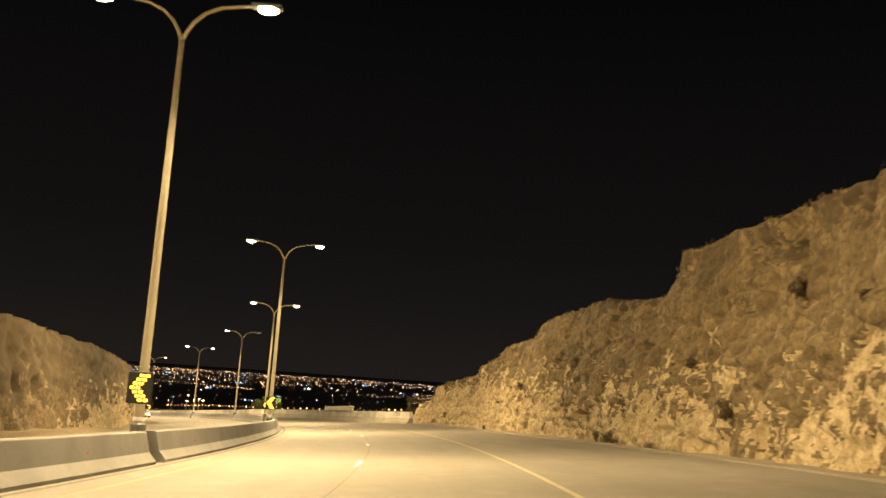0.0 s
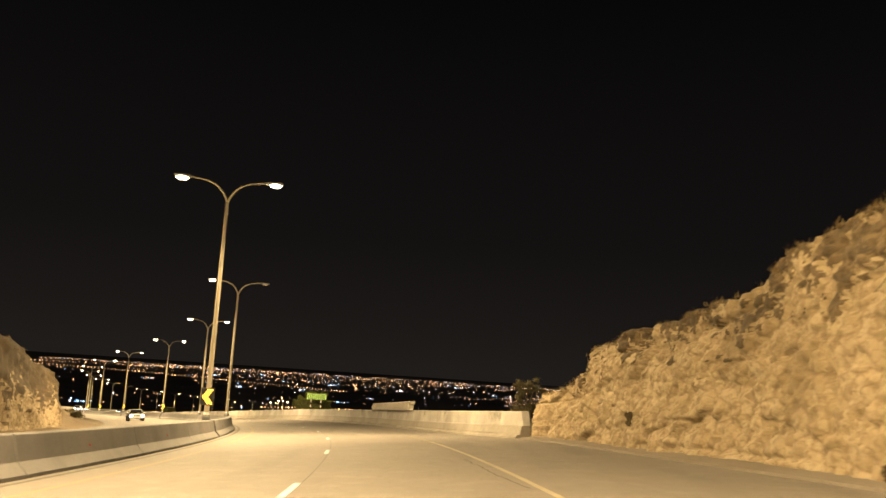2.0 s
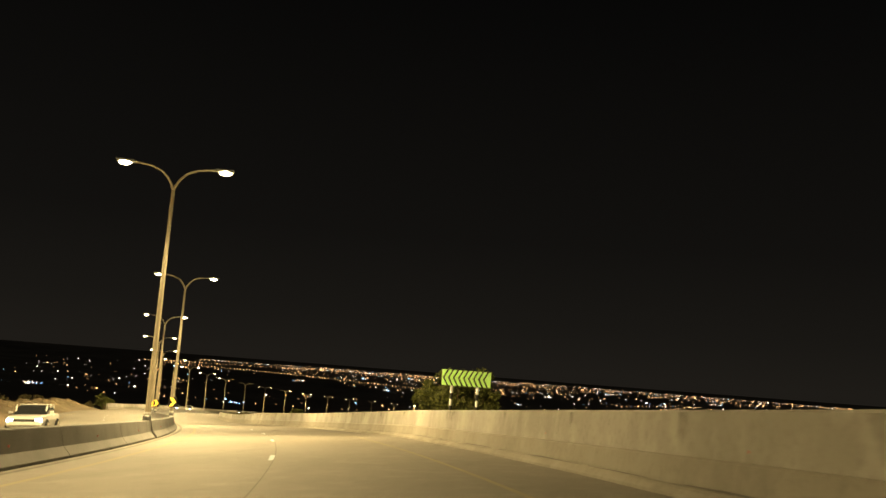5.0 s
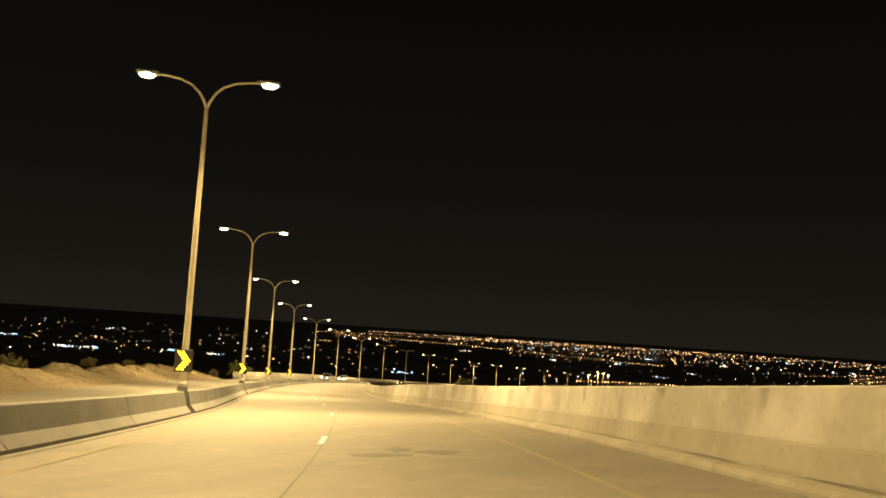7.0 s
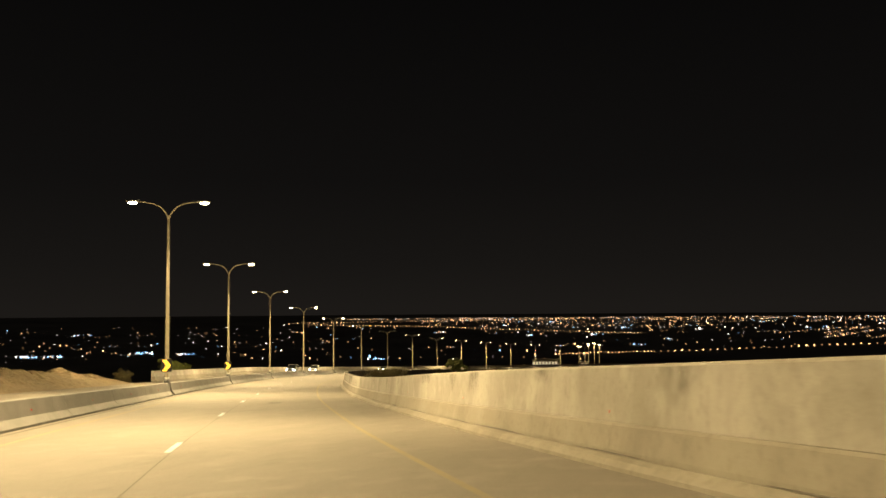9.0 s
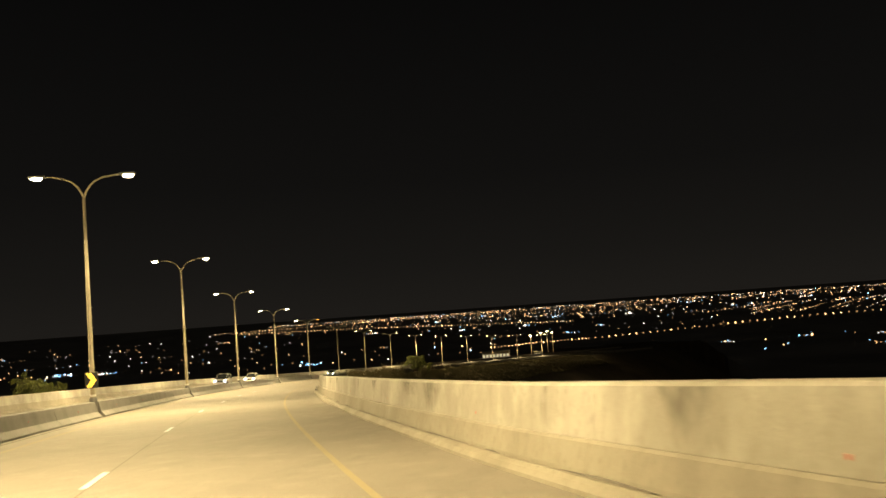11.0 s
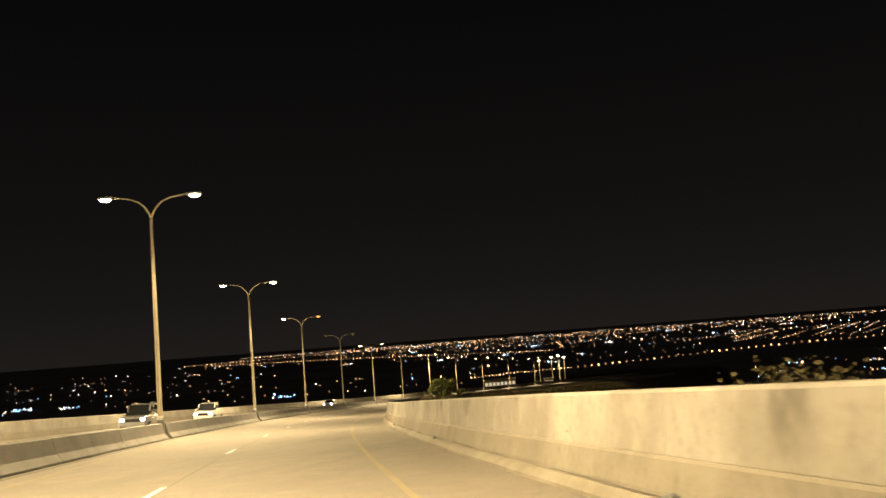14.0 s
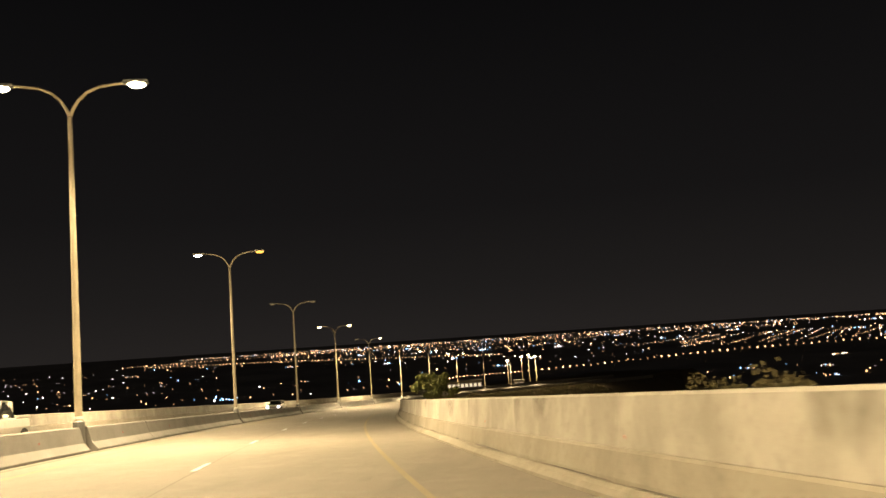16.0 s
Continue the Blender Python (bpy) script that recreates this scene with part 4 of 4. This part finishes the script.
# ---- plants ----
def tree(u, lat, tall, wide, seed, name="tree", label="dusty green roadside tree with an uneven crown", mat=LEAF, leaves=2600, leaf=0.13, z=None, low=0.55):
    rng = random.Random(seed)
    p = spot(u, lat)[0]
    base = float(ground_z(p[0], p[1])[0]) - 0.1 if z is None else z
    top = p[2] + tall
    high = top - base
    t = thing(name, Matrix.Translation((p[0], p[1], base)), label, "shrub" if name != "tree" else "tree")
    bm = bmesh.new()
    fork = high * 0.45
    tube(bm, [(0, 0, 0), (0.05, 0.03, fork * 0.6), (0, 0.06, fork)], [0.05 * high * 0.5 + 0.05, 0.03 * high * 0.5 + 0.04, 0.02 * high * 0.5 + 0.03], 8)
    tips = []
    for i in range(9):
        a, r = i * 2.4 + rng.random(), wide * rng.uniform(0.25, 0.8)
        tip = Vector((r * math.cos(a), r * math.sin(a), high * rng.uniform(low, 0.97)))
        mid = Vector((0, 0.06, fork)) * 0.5 + tip * 0.5 + Vector((0, 0, 0.1))
        tube(bm, [(0, 0.06, fork * 0.9), mid, tip], [0.05, 0.03, 0.012], 6)
        tips.append(tip)
    part("trunk", bm, BARK if mat is LEAF else THORN, t)
    verts, faces = [], []
    clumps = [tip + Vector((rng.gauss(0, 1), rng.gauss(0, 1), rng.gauss(0, 0.7))) * wide * 0.22 for tip in tips for _ in range(4)]
    for i in range(leaves):
        c = clumps[rng.randrange(len(clumps))]
        q = c + Vector((rng.gauss(0, 1), rng.gauss(0, 1), rng.gauss(0, 0.8))) * wide * (0.095 if name == "tree" else 0.15)
        turn = Euler((rng.uniform(0, 6.3), rng.uniform(0, 6.3), rng.uniform(0, 6.3))).to_matrix()
        size = leaf * rng.uniform(0.6, 1.4)
        n = len(verts)
        verts += [q + turn @ Vector(v) * size for v in ((-0.5, -1, 0), (0.5, -0.9, 0.1), (0.6, 0.4, 0.2), (0, 1.1, 0), (-0.6, 0.3, 0.15))]
        faces.append((n, n + 1, n + 2, n + 3, n + 4))
    sheet("crown", verts, faces, mat, t)
    return t


tree(5.33, 15.8, 3.7, 1.8, 1, leaves=9000, leaf=0.075)
tree(5.40, 16.7, 3.5, 1.6, 2, leaves=7000, leaf=0.075)
tree(5.28, 16.1, 3.5, 1.0, 4, leaves=4000, leaf=0.075)
tree(5.46, 15.7, 3.0, 0.9, 3, leaves=3000, leaf=0.07)
tree(3.055, 15.2, 2.75, 0.8, 5, label="tall thin olive bush behind the parapet", mat=SCRUB, leaves=8000, leaf=0.028)
tree(15.05, 13.3, 4.6, 2.8, 6, leaves=9000, leaf=0.13, low=0.2)
tree(15.2, 15.6, 2.8, 2.2, 7, leaves=5000, low=0.2)
tree(5.25, 17.0, 3.5, 1.4, 8, leaves=6000, leaf=0.075)
for i, (u, lat, tall) in enumerate(((13.9, 15, 1.2), (14.3, 22, 1.3), (14.8, 17, 1.0), (15.2, 26, 1.5), (15.8, 19, 1.2), (16.4, 30, 1.3), (16.9, 22, 1.2),
                                    (9.68, 14.6, 1.05), (9.74, 16.0, 1.15), (9.8, 15.2, 1.2), (9.93, 16.4, 1.3), (10.12, 17.4, 1.15), (9.88, 17.6, 1.35), (10.03, 15.0, 0.95),
                                    (11.27, 13.9, 1.65), (11.36, 14.4, 1.5), (11.13, 14.0, 1.35), (11.49, 14.2, 1.42), (11.44, 13.9, 1.5), (11.7, 16.5, 1.4))):
    tree(u, lat, tall, 0.6 if 11 < u < 11.8 else 1.3, 20 + i, "scrub_bush", "dry thorny scrub on the slope behind the parapet", SCRUB, 900 if 11 < u < 11.8 else 2200, 0.04)
for i, (u, lat, tall, wide) in enumerate(((10.2, -15.0, 2.4, 1.5), (10.28, -16.2, 2.6, 1.7), (10.4, -15.6, 1.9, 1.4))):
    tree(u, lat, tall, wide, 90 + i, label="dusty olive tree behind the far parapet", leaves=3200, leaf=0.08)
for i, (u, lat, tall) in enumerate(((4.75, -13.4, 1.0), (5.6, -14.2, 1.1), (6.2, -16.8, 1.3), (6.55, -17.2, 1.5), (7.1, -17.0, 1.6), (7.7, -16.6, 1.7), (8.3, -17.4, 1.9), (9.35, -13.6, 1.3), (9.5, -14.4, 1.5))):
    tree(u, lat, tall, 0.8, 110 + i, "scrub_bush", "dry grey scrub among the tipped earth", SCRUB, 1500, 0.045)
for i, (u, h, r) in enumerate(((1.42, 1.6, 0.26), (1.49, 0.2, 0.35), (1.44, 0.2, 0.5), (1.41, 0.15, 0.35), (1.24, 3.2, 0.26), (1.28, 2.8, 0.22), (1.16, 1.5, 0.24), (1.96, 3.0, 0.15),
                               (1.76, 0.6, 0.14), (2.19, 0.2, 0.16), (2.11, 2.2, 0.14), (1.06, 5.0, 0.25), (0.95, 4.1, 0.3), (2.57, 1.05, 0.1))):
    lat = float(rock_foot(u)) + 0.1 + 0.1 * h
    p = spot(u, lat, h)[0]
    tree(u, lat, h + r, r, 50 + i, "scrub_bush", "dark dry bush growing out of the rock face", THORN, 900, 0.04, z=float(p[2]) - 0.3, low=0.15)


def scrub_cover():
    """Low dry tufts over the bench beside the lower road and the slopes behind the parapet."""
    rng_ = random.Random(77)
    verts, faces = [], []
    us = np.array([rng_.uniform(13.8, 22.5) for _ in range(9000)])
    over = np.array([0.6 + 19 * rng_.random() ** 1.2 for _ in us])
    p = spot(us, wall_foot(us) + 0.5 + over)
    p[:, 2] = ground_z(p[:, 0], p[:, 1]) - 0.05
    for o in p:
        o = Vector(o)
        r = rng_.uniform(0.2, 0.75)
        for _ in range(9):
            a_, lean, tall = rng_.uniform(0, 6.3), rng_.uniform(0.2, 1.0) * r, rng_.uniform(0.5, 1.2) * r
            w = Vector((math.cos(a_), math.sin(a_), 0))
            q = o + Vector((rng_.gauss(0, r * 0.45), rng_.gauss(0, r * 0.45), 0))
            k = len(verts)
            verts += [q - w * r * 0.25, q + w * r * 0.25, q + Vector((-w.y, w.x, 0)) * lean + Vector((0, 0, tall))]
            faces.append((k, k + 1, k + 2))
    tagged(sheet("scrub_cover", verts, faces, SCRUB), "low dry scrub covering the bench beside the road", "scrub", kind="stuff")


scrub_cover()

# ---- vehicles on the far carriageway ----
def wheel(parent, x, y, r=0.36):
    bm = bmesh.new()
    bmesh.ops.create_cone(bm, cap_ends=True, segments=20, radius1=r, radius2=r, depth=0.24, matrix=Matrix.Translation((x, y, r)) @ Matrix.Rotation(math.pi / 2, 4, "Y"))
    bmesh.ops.bevel(bm, geom=[e for e in bm.edges if len(e.link_faces) == 2 and e.calc_face_angle() > 1], offset=0.04, segments=2, affect="EDGES")
    w = part("wheel", bm, RUBBER, parent)
    bm = bmesh.new()
    bmesh.ops.create_cone(bm, cap_ends=True, segments=14, radius1=r * 0.62, radius2=r * 0.55, depth=0.26, matrix=Matrix.Translation((x, y, r)) @ Matrix.Rotation(math.pi / 2, 4, "Y"))
    part("rim", bm, STEEL, w)


def loft(sections):
    """A closed body from sections (y, half width low, half width high, z low, z high)."""
    bm = bmesh.new()
    rings = []
    for y, a, b, lo, hi in sections:
        mid = lo + (hi - lo) * 0.55
        rings.append([bm.verts.new(v) for v in ((-a * 0.93, y, lo), (a * 0.93, y, lo), (a, y, mid), (b, y, hi - 0.05), (b * 0.9, y, hi), (-b * 0.9, y, hi), (-b, y, hi - 0.05), (-a, y, mid))])
    for p, q in zip(rings, rings[1:]):
        for k in range(8):
            bm.faces.new((p[k], q[k], q[(k + 1) % 8], p[(k + 1) % 8]))
    bm.faces.new(rings[0])
    bm.faces.new(rings[-1][::-1])
    bmesh.ops.recalc_face_normals(bm, faces=bm.faces[:])
    return bm


def vehicle(m, kind, paint, label, category):
    """A vehicle whose front points to -y."""
    car = thing(category.replace(" ", "_"), m, label, category, "vehicles on the far carriageway")
    tall = {"pickup": 1.78, "suv": 1.85, "sedan": 1.45}[kind]
    bonnet = {"pickup": 1.08, "suv": 1.1, "sedan": 0.92}[kind]
    tail = {"pickup": 1.12, "suv": 1.15, "sedan": 1.0}[kind]
    part("body", loft([(-2.45, 0.74, 0.7, 0.42, bonnet - 0.25), (-2.3, 0.88, 0.82, 0.34, bonnet - 0.06), (-1.1, 0.92, 0.86, 0.32, bonnet + 0.02),
                       (0.3, 0.92, 0.87, 0.32, tail), (2.2, 0.9, 0.85, 0.34, tail), (2.45, 0.82, 0.78, 0.45, tail - 0.1)]), paint, car)
    back = {"pickup": 0.75, "suv": 2.3, "sedan": 1.5}[kind]
    cabin = [(-1.15, 0.8, 0.78, bonnet - 0.05, bonnet + 0.03), (-0.45, 0.8, 0.66, bonnet - 0.05, tall - 0.04), (0.1, 0.8, 0.67, bonnet - 0.05, tall),
             (back - 0.35, 0.8, 0.67, bonnet - 0.05, tall - 0.02), (back, 0.79, 0.7, bonnet - 0.05, tail + 0.05)]
    glass = part("cabin_glass", loft(cabin), GLASS, car, "dark glass")
    bm = bmesh.new()
    box(bm, (1.3, back - 0.0, 0.05), (0, (back - 0.55) / 2, tall), bevel=0.02)
    for x in (-0.72, 0.72):
        for y, lean in ((-0.75, 0.5), (0.3, 0.0), (back - 0.15, -0.2)):
            box(bm, (0.06, 0.09, tall - bonnet), (x, y, (tall + bonnet) / 2), Matrix.Rotation(-lean, 4, "X"))
    part("roof", bm, paint, car)
    if kind == "pickup":
        bm = bmesh.new()
        for x in (-0.8, 0.8):
            box(bm, (0.08, 1.6, 0.12), (x, 1.6, tail + 0.05), bevel=0.02)
        box(bm, (1.6, 0.08, 0.12), (0, 2.38, tail + 0.05), bevel=0.02)
        part("bed_rail", bm, paint, car)
    if kind == "suv":
        for x in (-0.58, 0.58):
            bm = bmesh.new()
            tube(bm, [(x, -0.2, tall + 0.03), (x, -0.1, tall + 0.1), (x, 1.7, tall + 0.1), (x, 1.8, tall + 0.03)], 0.025, 6)
            part("roof_rail", bm, BLACK, car)
    for x in (-0.86, 0.86):
        for y in (-1.5, 1.5):
            wheel(car, x, y)
        bm = bmesh.new()
        box(bm, (0.2, 0.1, 0.14), (x * 1.15, -0.75, bonnet + 0.12), bevel=0.03)
        part("mirror", bm, paint, car)
    for x in (-0.66, 0.66):
        bm = bmesh.new()
        box(bm, (0.3, 0.1, 0.16), (x, -2.4, bonnet - 0.27), bevel=0.03)
        part("headlight", bm, HEADLIGHT, car, "lit white headlight")
        bm = bmesh.new()
        box(bm, (0.14, 0.06, 0.3), (x * 1.1, 2.43, tail - 0.25), bevel=0.02)
        part("tail_light", bm, BLACK, car)
    bm = bmesh.new()
    box(bm, (1.0, 0.06, 0.2), (0, -2.44, bonnet - 0.3), bevel=0.02)
    part("grille", bm, BLACK, car)
    bm = bmesh.new()
    box(bm, (1.66, 0.16, 0.2), (0, -2.42, 0.5), bevel=0.05)
    part("bumper", bm, paint, car)
    return car


def on_road(u, lat):
    a, b = Vector(spot(u - 0.02, lat)[0]), Vector(spot(u + 0.02, lat)[0])
    n = line(u)[1][0]
    right = Vector((n[0], n[1], float(bank(u)))).normalized()
    ahead = (b - a).normalized()
    up = right.cross(ahead).normalized()
    m = Matrix((right, ahead, up)).transposed().to_4x4()
    return Matrix.Translation((a + b) / 2) @ m


vehicle(on_road(11.55, -5.5), "suv", CAR_SILVER, "pale silver estate car with roof rails and lit headlights", "car")
vehicle(on_road(12.2, -5.5), "pickup", CAR_WHITE, "white pickup truck with lit headlights", "pickup truck")
vehicle(on_road(14.5, -5.5), "sedan", CAR_WHITE, "white saloon car with lit headlights", "car")
vehicle(on_road(5.3, -6.5), "sedan", CAR_WHITE, "saloon car with bright lit headlights", "car")

# ---- buildings and masts at the foot of the hill ----
def low_building(m, wide, deep, high, bays, label):
    b = thing("roadside_building", m, label, "building")
    bm = bmesh.new()
    box(bm, (wide, deep, high), (0, 0, high / 2), bevel=0.05)
    walls = part("wall", bm, PLASTER, b)
    bm = bmesh.new()
    box(bm, (wide + 1.0, deep + 1.0, 0.35), (0, 0, high + 0.17), bevel=0.05)
    part("roof", bm, CONCRETE, b)
    for i in range(bays):
        bm = bmesh.new()
        box(bm, (wide / bays * 0.6, 0.12, high * 0.55), ((i + 0.5 - bays / 2) * wide / bays, -deep / 2 - 0.03, high * 0.45), bevel=0.03)
        part("window", bm, WINDOW_GLOW, walls, "brightly lit window")
    return b


def standing(x, y, turn=0.0):
    return Matrix.Translation((x, y, float(ground_z(x, y)[0]) - 0.05)) @ Matrix.Rotation(radians(turn), 4, "Z")


low_building(standing(-149.0, 778.0, 8), 17.0, 9.0, 4.6, 8, "low white roadside building with brightly lit windows")
low_building(standing(-121.0, 768.0, 4), 5.0, 4.0, 3.4, 2, "small white kiosk with lit windows")


def mast(m, high):
    t = thing("light_mast", m, "tall thin steel mast with a lit lamp", "street lamp", "light masts")
    bm = bmesh.new()
    tube(bm, [(0, 0, 0), (0, 0, high)], [0.22, 0.12], 8)
    part("pole", bm, STEEL, t)
    bm = bmesh.new()
    box(bm, (1.4, 0.7, 0.4), (0, 0, high + 0.2), bevel=0.08)
    part("lamp_head", bm, LENS_FAR, t)
    data = bpy.data.lights.new("mast_light", "SPOT")
    data.energy, data.color, data.spot_size, data.spot_blend, data.shadow_soft_size = 6000, LAMP_COLOUR, radians(160), 0.6, 0.4
    new("mast_light", data).matrix_basis = m @ pose(0, -0.8, high - 0.1)
    return t


for x, y, high in ((-119.5, 776, 14.5), (-116, 778, 15.5), (-113, 781, 14.5), (-127, 783, 13)):
    mast(standing(x, y), high)

# ---- the plain's lights ----
def town(name, dots, mat, label):
    """Lights on the plain: (bearing to the left, degrees down, size) as seen from the bend."""
    verts, faces = [], []
    for az, down, size in dots:
        slope = math.tan(radians(down + 0.1))
        r = min((REF[2] - PLAIN) / slope, (REF[2] - PLAIN + 107.9) / (slope + 0.0415))
        s = 0.32 * size * r / 1580
        x, y = REF[0] - r * math.sin(radians(az)), REF[1] + r * math.cos(radians(az))
        z = REF[2] - r * slope + 0.5 * s + 1.5
        n = len(verts)
        verts += [(x + s, y, z), (x, y + s, z), (x - s, y, z), (x, y - s, z), (x, y, z + s), (x, y, z - s)]
        for k in range(4):
            faces += [(n + k, n + (k + 1) % 4, n + 4), (n + (k + 1) % 4, n + k, n + 5)]
    return tagged(sheet(name, verts, faces, mat), label, "town lights", kind="stuff")


rng = random.Random(12)
warm, white, blue = [], [], []


def scatter(n, a0, a1, d0, d1, mix=(0.76, 0.18), size=(1.2, 2.6), lean=1.0):
    for _ in range(n):
        az, down = rng.uniform(a0, a1), d0 + (d1 - d0) * rng.random() ** lean
        k = rng.random()
        (warm if k < mix[0] else white if k < sum(mix) else blue).append((az, down, rng.uniform(*size) * (1.5 if rng.random() < 0.08 else 1)))


def row(points, gap, size, jitter=0.0):
    """A lit road: lamps at an even gap along points of (bearing, degrees down)."""
    az = np.array([p[0] for p in points])
    for a in np.arange(az[0], az[-1], -gap):
        d = float(np.interp(-a, -az, [p[1] for p in points]))
        warm.append((a + rng.uniform(-jitter, jitter), d + rng.uniform(-0.02, 0.02), size * rng.uniform(0.8, 1.2)))


def streets(a0, a1, d0, d1, heading, gap, step, keep, mix=(0.8, 0.15), size=(1.0, 1.7), patch=1.0):
    """Lamps along two families of parallel streets on the level plain, between bearings and dips; whole quarters stay dark."""
    drop = REF[2] - PLAIN
    near, far_ = drop / math.tan(radians(d1)), drop / math.tan(radians(d0))
    for turn_, gap_ in ((heading, gap), (heading + 90, gap * 1.7)):
        c, s_ = math.cos(radians(turn_)), math.sin(radians(turn_))
        for off in np.arange(-far_, far_, gap_):
            off += rng.uniform(-0.3, 0.3) * gap_
            lit = rng.random()
            for run in np.arange(-far_, far_, step):
                run += rng.uniform(-0.12, 0.12) * step
                x, y = run * s_ + off * c, run * c - off * s_
                r = math.hypot(x, y)
                if not near < r < far_ or y < 0:
                    continue
                az = -math.degrees(math.atan2(x, y))
                if not a0 < az < a1:
                    continue
                quarter = 0.5 + 0.9 * patch * noise.noise(Vector((x * 0.0016, y * 0.0011, 4.0)))
                if rng.random() > keep * (0.5 + lit) * min(max(quarter, 0.0), 1.0) * 1.6:
                    continue
                k = rng.random()
                spot_ = (az, math.degrees(math.atan(drop / r)), rng.uniform(*size) * (1.7 if rng.random() < 0.06 else 1))
                (warm if k < mix[0] else white if k < sum(mix) else blue).append(spot_)


scatter(900, -34, 24, 0.65, 0.73, (0.7, 0.25), size=(1.3, 2.0))
streets(-12, 19, 0.74, 1.12, 12, 280, 85, 0.75, (0.75, 0.17), (1.4, 2.3))
streets(-34, -8, 0.74, 1.0, 25, 340, 90, 0.4, (0.65, 0.22), (1.4, 2.3))
streets(-34, -5.6, 1.3, 1.96, 17, 130, 48, 0.78, (0.75, 0.2), (1.5, 2.5), 1.1)
streets(-7, 15, 1.15, 1.75, 20, 240, 70, 0.45, (0.6, 0.25), (1.5, 2.6))
streets(-4, 12, 1.75, 2.5, 14, 190, 65, 0.26, (0.62, 0.25), (1.7, 2.8))
for az, down, long in ((-5.7, 1.74, 1.6), (-8.6, 1.84, 1.3), (-10.2, 1.78, 1.7), (-12.6, 1.9, 1.9), (-14.9, 1.85, 1.5), (-17.5, 1.8, 1.6), (-21, 1.85, 1.8), (-25, 1.8, 1.6)):
    row([(az, down), (az - long, down - 0.25 * long)], 0.12, 2.1, 0.03)
row([(4.66, 1.18), (4.3, 1.5)], 0.045, 2.6, 0.01)
for a, d in ((13.5, 1.12), (10.5, 0.95), (6.0, 1.3), (1.6, 1.42), (-2.2, 0.95), (-4.6, 1.3), (-9.0, 1.05), (-15.5, 1.38), (-17.2, 1.45), (-18.3, 1.36), (8.0, 1.75), (3.4, 2.0), (12.0, 1.75)):
    scatter(5, a - 0.3, a + 0.3, d, d + 0.06, (0.05, 0.35), (2.6, 4.2))
scatter(40, -34, 24, 1.05, 1.3, (0.6, 0.28), (2.2, 3.4))
row([(27.2, 0.9), (19, 0.84), (8, 0.72)], 0.19, 2.4, 0.05)
row([(26, 1.0), (18.4, 1.2), (13.3, 1.4), (7.6, 1.6), (4.8, 1.68)], 0.2, 2.5, 0.02)
row([(10.3, 3.02), (7.4, 2.88), (4.2, 2.84)], 0.22, 3.8)
row([(4.2, 2.84), (-0.8, 2.64), (-6.0, 2.35), (-9.3, 2.22), (-13.5, 2.1), (-34, 1.95)], 0.42, 4.0)
scatter(26, -26, -3, 3.2, 4.1, (0.6, 0.2), (2.6, 4.4))
for a, d in ((-4.0, 3.5), (-8.2, 3.35), (-12.2, 3.4), (-12.3, 3.95), (-13.7, 2.8), (-16.4, 0.9), (-17.6, 0.9), (5.2, 2.35), (17.8, 1.53)):
    scatter(9, a - 0.5, a + 0.5, d, d + 0.08, (0.35, 0.3), (2.6, 4.4))
scatter(170, 22, 52, 1.0, 2.2, (0.62, 0.28), (1.5, 2.6))
scatter(90, 24, 52, 2.0, 3.0, (0.65, 0.25), (1.8, 3.0))
scatter(45, 8, 32, 2.4, 3.3, (0.8, 0.16), (2.6, 4.0))
for a, d, n in ((42.4, 2.6, 22), (40.9, 2.62, 22), (35.9, 2.55, 30), (33.5, 2.68, 14), (45.2, 2.06, 12), (39.3, 1.4, 8)):
    scatter(n, a - 0.55, a + 0.55, d, d + 0.1, (0.05, 0.4), (2.8, 4.8))
scatter(12, 20.9, 22.3, 3.05, 3.25, (0.0, 0.3), (2.8, 5.0))
town("town_lights", warm, TOWN_WARM, "far warm street lights scattered over the plain")
town("town_lights", white, TOWN_WHITE, "far white house lights scattered over the plain")
town("town_lights", blue, TOWN_BLUE, "far bluish floodlights scattered over the plain")
